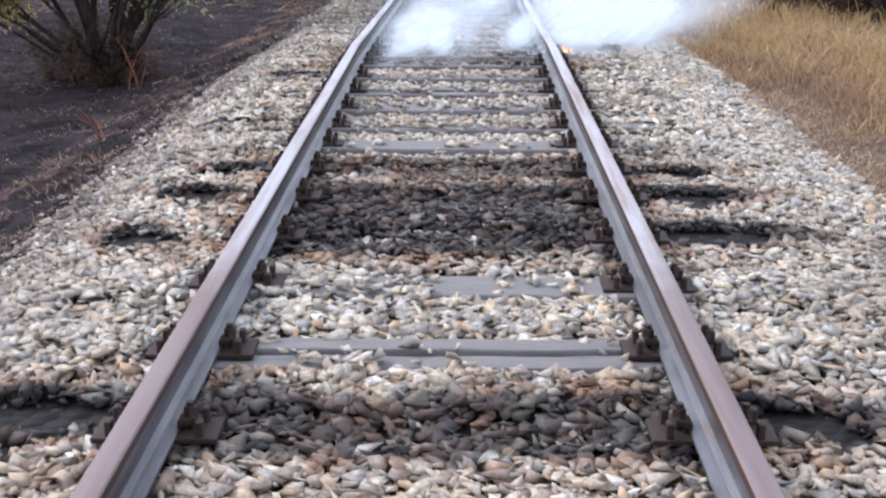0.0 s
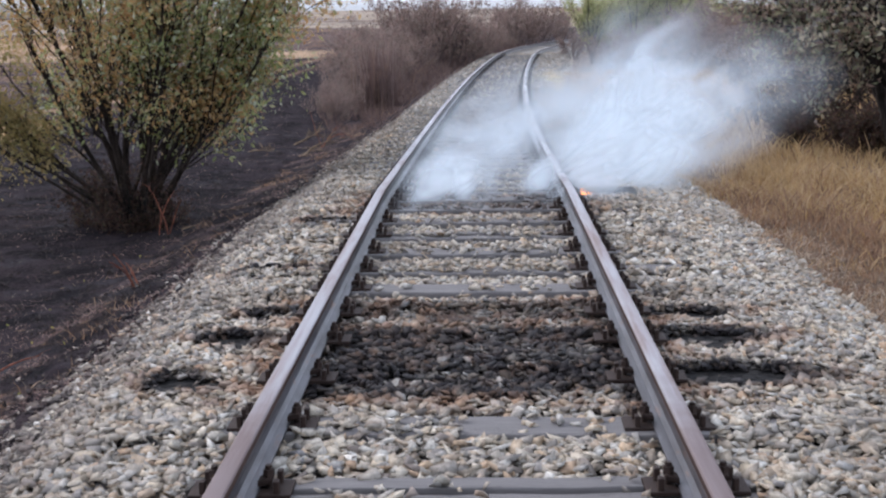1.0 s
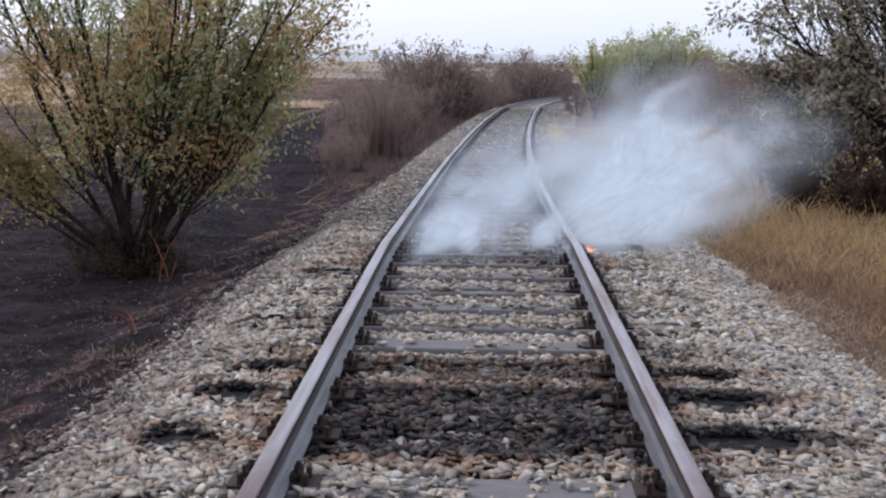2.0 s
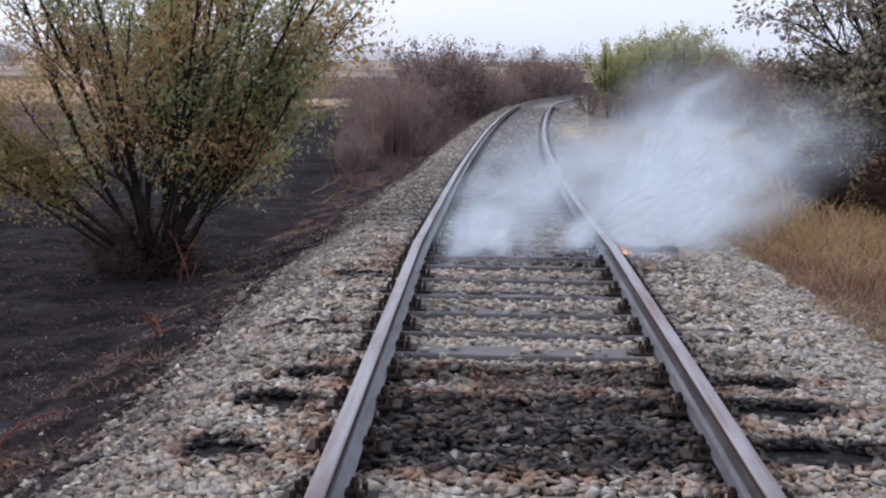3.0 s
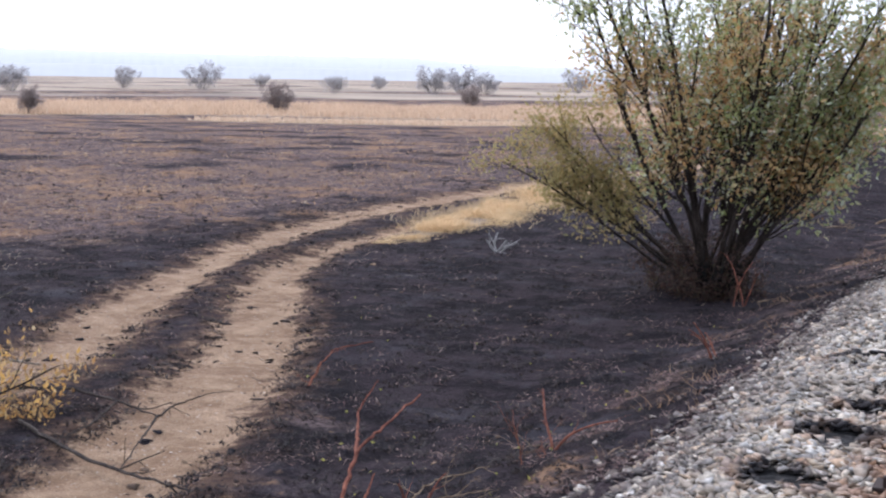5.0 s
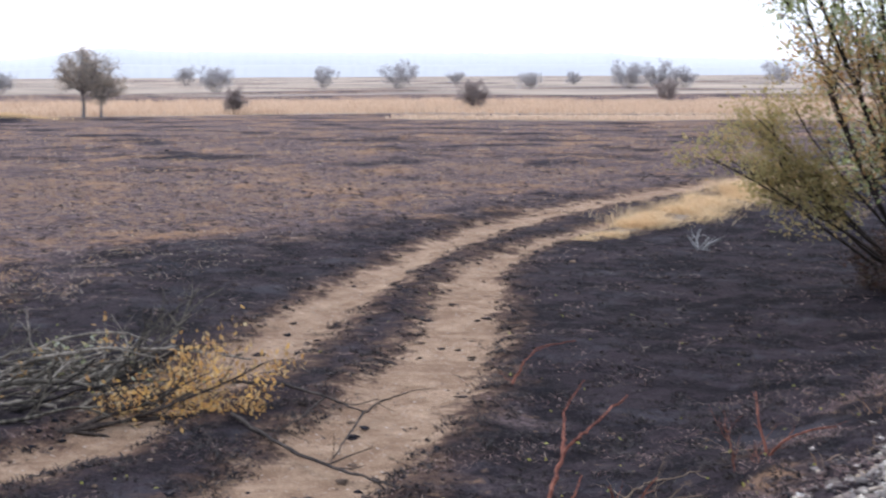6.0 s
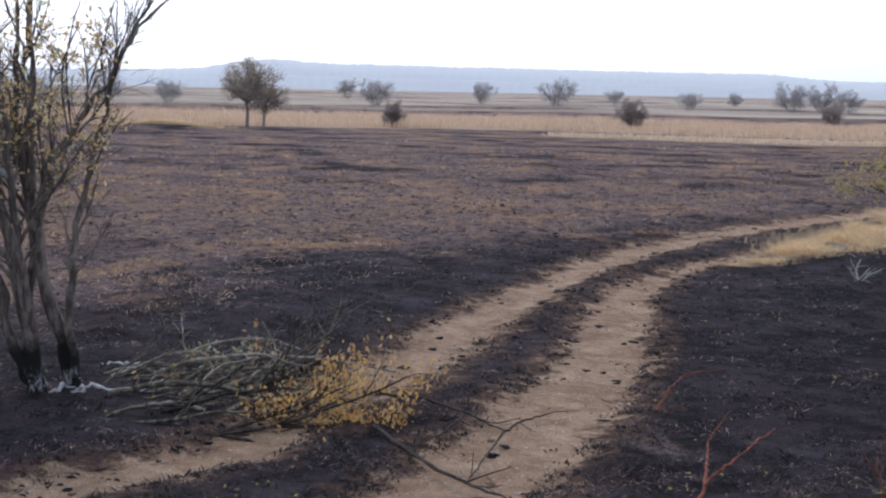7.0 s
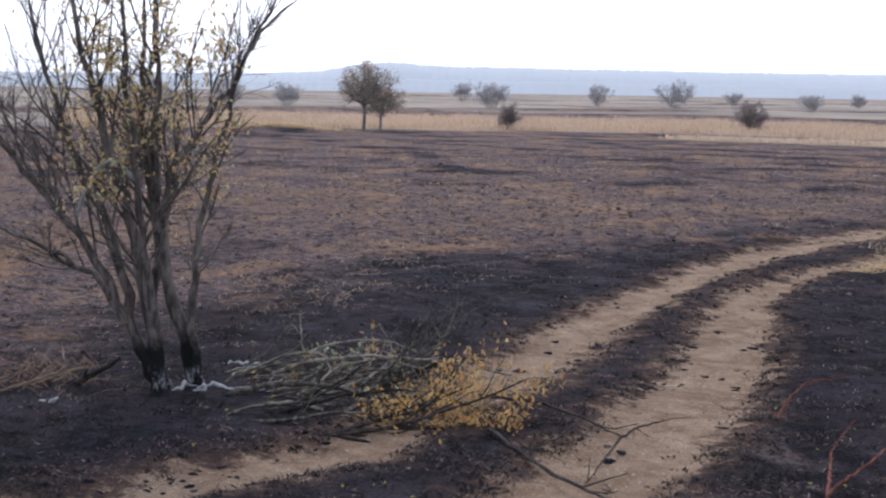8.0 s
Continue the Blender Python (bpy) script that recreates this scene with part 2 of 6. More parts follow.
def stone_material(name, whose):
    k = Nodes(name, rough=0.8, spec=0.35)
    pick = k.island() if whose == "island" else k.chance()
    c = k.ramp(pick, (0.0, (0.36, 0.35, 0.325)), (0.10, (0.56, 0.50, 0.41)), (0.20, (0.19, 0.185, 0.19)), (0.32, (0.56, 0.51, 0.43)), (0.42, (0.38, 0.30, 0.225)),
               (0.52, (0.36, 0.36, 0.355)), (0.62, (0.53, 0.455, 0.35)), (0.72, (0.20, 0.17, 0.155)), (0.80, (0.47, 0.46, 0.43)), (0.87, (0.50, 0.385, 0.27)), (0.92, (0.40, 0.28, 0.19)), (0.96, (0.58, 0.57, 0.54)), (1.0, (0.66, 0.64, 0.60)))
    g = k.t.nodes.new("ShaderNodeNewGeometry").outputs["Position"]
    grain = k.noise(55, 4, 0.7, g)
    c = k.mix(0.6, c, k.mix(k.step(grain, 0.3, 0.7), (0.52, 0.49, 0.46), (1.42, 1.39, 1.35)), "MULTIPLY")
    dirt = k.noise(0.9, 4, 0.6, g)
    c = k.mix(k.math("MULTIPLY", k.step(dirt, 0.38, 0.66), 0.45), c, (0.19, 0.155, 0.125))
    # soot and rust where sleepers have burnt out
    n = k.t.nodes.new("ShaderNodeSeparateXYZ")
    k.put(n.inputs[0], g)
    x, y = n.outputs[0], n.outputs[1]
    wob = k.math("MULTIPLY", k.math("SUBTRACT", k.noise(2.4, 5, 0.7, g), 0.5), 0.55)
    soot, rust = None, None
    between = k.step(k.math("ABSOLUTE", k.math("ADD", x, k.math("MULTIPLY", wob, 0.12))), 0.80, 0.70)
    for at, half, force in SOOTY:
        d = k.math("ADD", k.math("ABSOLUTE", k.math("SUBTRACT", y, at)), wob)
        s = k.math("MULTIPLY", k.math("MULTIPLY", k.step(d, half + 0.12, half - 0.04), between), force)
        r = k.math("MULTIPLY", k.math("MULTIPLY", k.step(d, half + 0.36, half), k.step(k.math("ABSOLUTE", x), 1.3, 0.9)), 0.75)
        soot = s if soot is None else k.math("MAXIMUM", soot, s)
        rust = r if rust is None else k.math("MAXIMUM", rust, r)
    for hx, hy, ax, ay in HOLES:
        dx = k.math("MULTIPLY", k.math("SUBTRACT", x, hx), 1 / ax)
        dy = k.math("MULTIPLY", k.math("SUBTRACT", y, hy), 1 / ay)
        d = k.math("ADD", k.math("SQRT", k.math("ADD", k.math("MULTIPLY", dx, dx), k.math("MULTIPLY", dy, dy))), k.math("MULTIPLY", wob, 2.2))
        soot = k.math("MAXIMUM", soot, k.step(d, 1.75, 1.15))
        rust = k.math("MAXIMUM", rust, k.math("MULTIPLY", k.step(d, 2.6, 1.5), 0.6))
    blotch = k.step(k.noise(6.5, 3, 0.6, g), 0.36, 0.52)
    soot = k.math("MULTIPLY", soot, k.math("ADD", 0.78, k.math("MULTIPLY", blotch, 0.22)))
    bend = k.math("MAXIMUM", k.math("SUBTRACT", y, 9.0), 0.0)
    across = k.math("SUBTRACT", x, k.math("MULTIPLY", k.math("MULTIPLY", bend, bend), 0.000717))
    edge = k.step(k.math('ADD', across, k.math('MULTIPLY', k.noise(1.5, 5, 0.7, g), 1.2)), -0.60, -1.30)
    c = k.mix(k.math('MULTIPLY', edge, k.math('MULTIPLY', k.step(k.noise(6.0, 4, 0.7, g), 0.36, 0.54), 0.9)), c, k.mix(pick, (0.035, 0.030, 0.032), (0.115, 0.085, 0.075)))
    c = k.mix(k.math("MULTIPLY", rust, k.step(k.noise(5, 3, 0.6, g), 0.40, 0.58)), c, k.mix(k.noise(11, 2, 0.5, g), (0.085, 0.042, 0.028), (0.34, 0.150, 0.060)))
    c = k.mix(k.math("MULTIPLY", soot, k.ramp(pick, (0.0, 0.985), (0.84, 0.95), (0.93, 0.75), (1.0, 0.5))), c, k.mix(k.noise(9, 3, 0.6, g), (0.004, 0.004, 0.006), (0.024, 0.022, 0.027)))
    return k.done(c, k.noise(120, 3, 0.7, g), 0.5, 0.004)


def bed_material():
    k = Nodes("ballast_bed", rough=0.9)
    p = k.place()
    tone = k.noise(17, 1, 0.5, p)
    # tones and cell edges kept dark: shade between the stones put into the colour
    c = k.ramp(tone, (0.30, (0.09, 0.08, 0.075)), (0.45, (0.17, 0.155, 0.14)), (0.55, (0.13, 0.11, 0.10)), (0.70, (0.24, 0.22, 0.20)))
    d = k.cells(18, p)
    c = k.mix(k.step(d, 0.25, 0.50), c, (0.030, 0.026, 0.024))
    n = k.t.nodes.new("ShaderNodeSeparateXYZ")
    k.put(n.inputs[0], p)
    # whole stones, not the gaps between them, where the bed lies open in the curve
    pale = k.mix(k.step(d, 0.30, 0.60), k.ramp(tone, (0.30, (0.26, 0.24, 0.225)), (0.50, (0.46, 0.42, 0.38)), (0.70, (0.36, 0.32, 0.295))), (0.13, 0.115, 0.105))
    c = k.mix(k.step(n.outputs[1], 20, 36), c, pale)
    soot = None
    for at, half, force in SOOTY:
        s = k.math("MULTIPLY", k.step(k.math("ABSOLUTE", k.math("SUBTRACT", n.outputs[1], at)), half + 0.06, half - 0.08), k.step(k.math("ABSOLUTE", n.outputs[0]), 0.85, 0.72))
        soot = s if soot is None else k.math("MAXIMUM", soot, s)
    for hx, hy, ax, ay in HOLES:
        dx = k.math("MULTIPLY", k.math("SUBTRACT", n.outputs[0], hx), 1 / ax)
        dy = k.math("MULTIPLY", k.math("SUBTRACT", n.outputs[1], hy), 1 / ay)
        soot = k.math("MAXIMUM", soot, k.step(k.math("SQRT", k.math("ADD", k.math("MULTIPLY", dx, dx), k.math("MULTIPLY", dy, dy))), 1.45, 1.0))
    c = k.mix(soot, c, (0.008, 0.0075, 0.008))
    bend = k.math("MAXIMUM", k.math("SUBTRACT", n.outputs[1], 9.0), 0.0)
    across = k.math("SUBTRACT", n.outputs[0], k.math("MULTIPLY", k.math("MULTIPLY", bend, bend), 0.000717))
    slope = k.step(k.math("ADD", across, k.math("MULTIPLY", k.noise(1.5, 5, 0.7, p), 1.2)), -0.95, -1.45)
    c = k.mix(k.math("MULTIPLY", slope, 0.85), c, (0.030, 0.026, 0.027))
    return k.done(c, k.math("SUBTRACT", 1.0, d), 1.0, 0.03)


def rail_material():
    k = Nodes("weathered_rail_web", rough=0.40, metal=0.2, spec=0.5)
    blot = k.noise(4, 6, 0.7, k.place(scale=(3, 0.35, 3)))
    c = k.ramp(blot, (0.32, (0.020, 0.015, 0.015)), (0.50, (0.065, 0.060, 0.068)), (0.68, (0.13, 0.13, 0.15)))
    c = k.mix(k.step(k.noise(18, 5, 0.7, k.place(scale=(1, 0.3, 1))), 0.58, 0.72), c, (0.15, 0.075, 0.05))
    return k.done(c, k.noise(160, 3, 0.7), 0.25, 0.002)


def flank_material():
    k = Nodes("rusty_rail_flank", rough=0.75, metal=0.1, spec=0.25)
    c = k.mix(k.noise(5, 6, 0.7, k.place(scale=(3, 0.3, 3))), (0.022, 0.014, 0.012), (0.085, 0.045, 0.034))
    return k.done(c, k.noise(140, 3, 0.7), 0.3, 0.002)


def head_material():
    k = Nodes("dull_rail_head", rough=0.42, metal=0.35, spec=0.5)
    blot = k.noise(2.2, 6, 0.7, k.place(scale=(5, 0.22, 5)))
    c = k.ramp(blot, (0.34, (0.38, 0.38, 0.41)), (0.50, (0.31, 0.29, 0.31)), (0.64, (0.22, 0.165, 0.16)), (0.80, (0.14, 0.065, 0.045)))
    n = k.t.nodes.new("ShaderNodeSeparateXYZ")
    k.put(n.inputs[0], k.place())
    rusty = k.step(k.math("ADD", n.outputs[1], k.math("MULTIPLY", k.noise(1.6, 5, 0.7), 1.6)), 5.1, 3.9)
    c = k.mix(k.math("MULTIPLY", rusty, 0.85), c, k.mix(blot, (0.16, 0.10, 0.095), (0.085, 0.048, 0.042)))
    return k.done(c, k.noise(140, 3, 0.7), 0.2, 0.002, k.ramp(blot, (0.3, 0.36), (0.75, 0.6)))


def timber_material(name, dark, light):
    k = Nodes(name, rough=0.85, spec=0.2)
    grain = k.noise(6, 7, 0.7, k.place(scale=(0.6, 9, 9)))
    c = k.mix(grain, dark, light)
    crack = k.noise(5, 5, 0.8, k.place(scale=(0.25, 6, 1)), warp=0.6)
    c = k.mix(k.step(crack, 0.60, 0.66), c, (0.02, 0.017, 0.015))
    return k.done(c, grain, 0.6, 0.008)


def bark_material(name, dark, light, foot=0.0, ash=0.32):
    k = Nodes(name, rough=0.9, spec=0.15)
    n = k.noise(16, 7, 0.75, k.place(scale=(1, 1, 0.22)), warp=0.4)
    blot = k.noise(2.2, 4, 0.6, k.place(scale=(1, 1, 0.6)))
    c = k.mix(k.step(n, 0.36, 0.66), dark, light)
    c = k.mix(k.math("MULTIPLY", k.step(blot, 0.46, 0.66), 0.6), c, dark)
    if foot:  # charred up to a ragged line, with streaks of white ash
        s = k.t.nodes.new("ShaderNodeSeparateXYZ")
        k.put(s.inputs[0], k.place())
        burnt = k.step(k.math("ADD", s.outputs[2], k.math("MULTIPLY", k.math("SUBTRACT", k.noise(5, 5, 0.7), 0.5), 0.5)), foot + 0.12, foot - 0.12)
        c = k.mix(burnt, c, (0.014, 0.013, 0.013))
        low = k.step(s.outputs[2], 0.24, 0.06)
        c = k.mix(k.math("MULTIPLY", k.math("MULTIPLY", burnt, low), k.step(k.noise(17, 5, 0.75, k.place(scale=(1, 1, 0.35))), 0.53, 0.62)), c, (ash, ash * 0.97, ash * 0.95))
    return k.done(c, n, 1.0, 0.02)


def leaf_material(name, *shades):
    k = Nodes(name, rough=0.6, spec=0.25)
    stops = [(n / max(1, len(shades) - 1), s) for n, s in enumerate(shades)]
    c = k.ramp(k.island(), *stops)
    k.b.inputs["Subsurface Weight"].default_value = 0.0
    tr = k.t.nodes.new("ShaderNodeBsdfTranslucent")
    k.put(tr.inputs[0], c)
    mx = k.t.nodes.new("ShaderNodeMixShader")
    mx.inputs[0].default_value = 0.48
    m = k.done(c)
    out = k.t.nodes["Material Output"]
    k.t.links.new(k.b.outputs[0], mx.inputs[1])
    k.t.links.new(tr.outputs[0], mx.inputs[2])
    k.t.links.new(mx.outputs[0], out.inputs[0])
    return m


GROUND, BED = ground_material(), bed_material()
STONE, STONE_ONE = stone_material("ballast_stone", "island"), stone_material("single_stone", "object")
RAIL, FLANK, HEAD = rail_material(), flank_material(), head_material()
TIMBER = timber_material("grey_timber", (0.065, 0.061, 0.062), (0.265, 0.25, 0.25))
CHAR = timber_material("charred_timber", (0.012, 0.011, 0.011), (0.05, 0.045, 0.045))
IRON = Nodes("dark_iron", rough=0.7, metal=0.2)
IRON = IRON.done(IRON.mix(IRON.noise(30), (0.014, 0.010, 0.009), (0.055, 0.032, 0.025)), IRON.noise(90), 0.3, 0.003)
BARK = bark_material("bush_bark", (0.022, 0.016, 0.013), (0.085, 0.064, 0.052))
BARK_DARK = bark_material("sooty_bark", (0.012, 0.010, 0.009), (0.055, 0.045, 0.040))
# bark of the far trees: haze of the distance put into a pale grey
BARK_HAZY = bark_material("hazy_bark", (0.17, 0.155, 0.15), (0.27, 0.245, 0.235))
BARK_GREY = bark_material("grey_bark", (0.055, 0.045, 0.041), (0.26, 0.215, 0.180), foot=0.42)
BARK_SCRUB = bark_material("scrub_bark", (0.105, 0.078, 0.075), (0.23, 0.175, 0.165))
LEAF_WILLOW = leaf_material("willow_leaf", (0.27, 0.31, 0.11), (0.37, 0.39, 0.16), (0.28, 0.35, 0.15), (0.46, 0.40, 0.19), (0.41, 0.45, 0.28), (0.60, 0.61, 0.48))
LEAF_LOBE = leaf_material("lobe_leaf", (0.31, 0.25, 0.10), (0.40, 0.315, 0.135), (0.32, 0.285, 0.13), (0.45, 0.31, 0.14), (0.28, 0.26, 0.10))
LEAF_RUSTY = leaf_material("rusty_leaf", (0.60, 0.33, 0.13), (0.52, 0.37, 0.15), (0.62, 0.42, 0.20), (0.42, 0.22, 0.10), (0.66, 0.52, 0.33), (0.38, 0.39, 0.16))
LEAF_YELLOW = leaf_material("yellow_leaf", (0.60, 0.35, 0.10), (0.68, 0.43, 0.15), (0.42, 0.22, 0.08), (0.62, 0.46, 0.23), (0.32, 0.19, 0.085), (0.55, 0.30, 0.10))
LEAF_BROWN = leaf_material("withered_leaf", (0.19, 0.13, 0.11), (0.32, 0.25, 0.18), (0.50, 0.44, 0.32), (0.25, 0.27, 0.16), (0.20, 0.19, 0.18), (0.26, 0.17, 0.14))
LEAF_GREEN = leaf_material("poplar_leaf", (0.34, 0.38, 0.15), (0.42, 0.44, 0.19), (0.38, 0.37, 0.18), (0.48, 0.42, 0.25))
LEAF_DULL = leaf_material("dull_scrub", (0.23, 0.16, 0.15), (0.29, 0.20, 0.18), (0.25, 0.215, 0.175), (0.34, 0.22, 0.18))
# far trees' leaves, greyed and lightened to carry the distance haze in their colour
LEAF_HAZY = leaf_material("hazy_foliage", (0.37, 0.355, 0.36), (0.43, 0.41, 0.405), (0.40, 0.375, 0.37))
STRAW = leaf_material("dry_straw", (0.38, 0.24, 0.115), (0.50, 0.35, 0.175), (0.27, 0.16, 0.085), (0.60, 0.45, 0.26))
STRAW_RED = leaf_material("russet_straw", (0.24, 0.135, 0.085), (0.36, 0.225, 0.135), (0.14, 0.08, 0.06), (0.46, 0.32, 0.20))
STUBBLE = leaf_material("charred_stubble", (0.010, 0.009, 0.010), (0.045, 0.036, 0.037), (0.018, 0.015, 0.016), (0.075, 0.058, 0.055), (0.012, 0.011, 0.012), (0.12, 0.094, 0.085))

# ---- ground sheet ----
def build_ground():
    fine_a = np.arange(-24, 72.01, 0.26)
    rest_a = np.arange(75, 335.9, 3.0)
    ang = np.radians(np.concatenate([fine_a, rest_a]))
    rr = 0.6
    rings = []
    while rr < 4200:
        rings.append(rr)
        rr *= 1.0145 if rr < 120 else 1.05
    rings = np.array(rings)
    A, R = np.meshgrid(ang, rings)
    x, y = -0.2 - R * np.sin(A), -0.4 + R * np.cos(A)
    z = land(x, y)
    n, m = A.shape
    verts = np.stack([x, y, z], -1).reshape(-1, 3)
    i, j = np.meshgrid(np.arange(n - 1), np.arange(m), indexing="ij")
    j2 = (j + 1) % m
    quads = np.stack([i * m + j, i * m + j2, (i + 1) * m + j2, (i + 1) * m + j], -1).reshape(-1, 4)
    me = fast_mesh("ground", verts, quads, 4, GROUND, True)
    xs, ys = verts[:, 0], verts[:, 1]
    u = xs - track_x(np.minimum(ys, 130))
    far = np.hypot(xs, ys)
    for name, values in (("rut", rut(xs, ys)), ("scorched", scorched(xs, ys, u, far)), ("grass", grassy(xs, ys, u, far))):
        a = me.attributes.new(name, "FLOAT", "POINT")
        a.data.foreach_set("value", np.asarray(values, np.float32))
    return tagged(new("ground", me), "fire-blackened field with scorched straw and sandy wheel ruts", "ground", kind="structure")


def STRAW_LINE(y):
    """Middle of the tussock strip beside the inner rut."""
    return np.interp(y, [16.8, 18.6, 22, 26], [-9.42, -9.55, -9.95, -10.15])


def scorched(x, y, u, far):
    """0 where all is ash, 1 where brown stubble is left."""
    s = smooth(1.2, 7.5, -(x - np.interp(y, *RUT_L)) + 0.9 * fuzz(x, y, 4, 6) + smooth(12, 22, y) * 2.5) * 0.72
    s = s + (0.40 * fuzz(x, y, 9, 5) + 0.42 * fuzz(x * 0.8, y, 3.2, 15)) * smooth(3, 8, -(x - np.interp(y, *RUT_L)))
    s = s + 0.60 * np.exp(-((u + 2.85) / 0.45) ** 2) * (0.5 + 0.7 * fuzz(x, y, 1.4, 8))
    s = s + 0.45 * np.exp(-((x - np.interp(y, *RUT_R) - 0.95) / 0.55) ** 2) * smooth(11, 8, y) * (0.6 + 0.6 * fuzz(x, y, 0.9, 16))
    s = s + 0.35 * smooth(14, 24, far) * smooth(12, 9, np.abs(far - 24)) * (u < -10)
    return np.clip(s, -0.3, 1.3)


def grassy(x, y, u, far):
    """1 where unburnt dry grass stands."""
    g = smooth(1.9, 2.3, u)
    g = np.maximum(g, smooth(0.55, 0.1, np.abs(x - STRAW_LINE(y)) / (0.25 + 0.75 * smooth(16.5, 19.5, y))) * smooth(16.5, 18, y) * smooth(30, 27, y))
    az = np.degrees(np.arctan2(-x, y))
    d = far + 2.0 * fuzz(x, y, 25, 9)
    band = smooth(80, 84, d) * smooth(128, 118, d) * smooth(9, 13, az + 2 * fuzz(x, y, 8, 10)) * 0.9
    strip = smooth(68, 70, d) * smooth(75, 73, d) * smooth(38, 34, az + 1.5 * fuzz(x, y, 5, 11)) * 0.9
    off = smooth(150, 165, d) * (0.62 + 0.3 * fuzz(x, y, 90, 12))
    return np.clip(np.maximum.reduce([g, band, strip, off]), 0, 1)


ground = build_ground()


# ---- ballast, rails, sleepers ----
def along(y):
    """Place and bearing on the centre line."""
    x = float(track_x(y))
    return x, math.atan(-2 * 0.000717 * max(0.0, y - 9.0) - 0.008 * max(0.0, y - 55.0))


def sweep(profile, y0, y1, material, name, offset=0.0, step=0.5, smooth_it=False, base=0.0):
    """A closed profile of (across, up) pulled along the track."""
    ys = np.concatenate([np.arange(y0, min(20, y1), step), np.arange(max(20, y0), y1 + 0.01, 2.0)])
    verts, faces, n = [], [], len(profile)
    for y in ys:
        x, b = along(y)
        for a, h in profile:
            verts.append((x + (a + offset) * math.cos(b), y + (a + offset) * math.sin(b), h + base + float(track_z(y))))
    for i in range(len(ys) - 1):
        for j in range(n):
            k = (j + 1) % n
            faces.append((i * n + j, i * n + k, (i + 1) * n + k, (i + 1) * n + j))
    faces.append(tuple(range(n)))
    faces.append(tuple(range(len(verts) - 1, len(verts) - n - 1, -1)))
    return mesh_of(name, verts, faces, material, smooth_it)


ballast = empty_thing("ballast", (0, 0, 0), "pale crushed-stone ballast bed, sooty between burnt sleepers", "ballast")
ballast["kind"] = "structure"
bed_profile = [(-2.35, -0.56), (-2.3, -0.47), (-1.52, -0.045), (-1.3, -0.03), (0, -0.035), (1.3, -0.03), (1.55, -0.035), (2.02, -0.13), (2.05, -0.22)]
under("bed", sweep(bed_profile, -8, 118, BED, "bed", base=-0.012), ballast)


def stone_shapes(count, corners, seed):
    """Angular lumps: hulls of a few random points."""
    r, out = np.random.RandomState(seed), []
    for _ in range(count):
        bm = bmesh.new()
        flat, slim = r.uniform(0.22, 0.52), r.uniform(0.5, 0.92)
        for v in r.uniform(-1, 1, size=(corners, 3)):
            v = v / max(0.75, np.abs(v).max())
            bm.verts.new((v[0] * 1.1, v[1] * slim, v[2] * flat))
        res = bmesh.ops.convex_hull(bm, input=list(bm.verts))
        loose = [v for v in bm.verts if not v.link_faces]
        bmesh.ops.delete(bm, geom=loose, context="VERTS")
        bmesh.ops.triangulate(bm, faces=list(bm.faces))
        bm.verts.index_update()
        out.append((np.array([v.co[:] for v in bm.verts]), np.array([[v.index for v in f.verts] for f in bm.faces])))
        bm.free()
    return out


def spin(r, n):
    """Random turns, mostly about the upright."""
    a, b, c = r.uniform(0, 6.28, n), r.normal(0, 0.30, n), r.normal(0, 0.30, n)
    ca, sa, cb, sb, cc, sc = np.cos(a), np.sin(a), np.cos(b), np.sin(b), np.cos(c), np.sin(c)
    zero, one = np.zeros(n), np.ones(n)
    rz = np.stack([np.stack([ca, -sa, zero], -1), np.stack([sa, ca, zero], -1), np.stack([zero, zero, one], -1)], 1)
    ry = np.stack([np.stack([cb, zero, sb], -1), np.stack([zero, one, zero], -1), np.stack([-sb, zero, cb], -1)], 1)
    rx = np.stack([np.stack([one, zero, zero], -1), np.stack([zero, cc, -sc], -1), np.stack([zero, sc, cc], -1)], 1)
    return rz @ ry @ rx


def bed_height(u):
    return np.interp(u, [-3.2, -2.3, -1.52, -1.3, 0, 1.3, 1.55, 2.02, 2.6], [-0.80, -0.47, -0.045, -0.03, -0.035, -0.03, -0.035, -0.13, -0.2])


SLEEPERS = [-7.56 + 0.63 * n for n in range(13)] + [0.72, 1.34, 1.97, 2.60, 3.23, 3.90, 4.58, 5.22, 5.82, 6.44, 7.00, 7.60, 8.25, 8.86]
SLEEPERS += [9.49 + 0.63 * n for n in range(78)]
BURNT = {2.60, 4.58, 5.22, 5.82}
BARE = {1.34: 0.55, 1.97: 0.55, 3.23: 1.0, 3.90: 0.62, 6.44: 0.92, 7.00: 0.35, 7.60: 0.62, 8.25: 0.66, 8.86: 0.50}


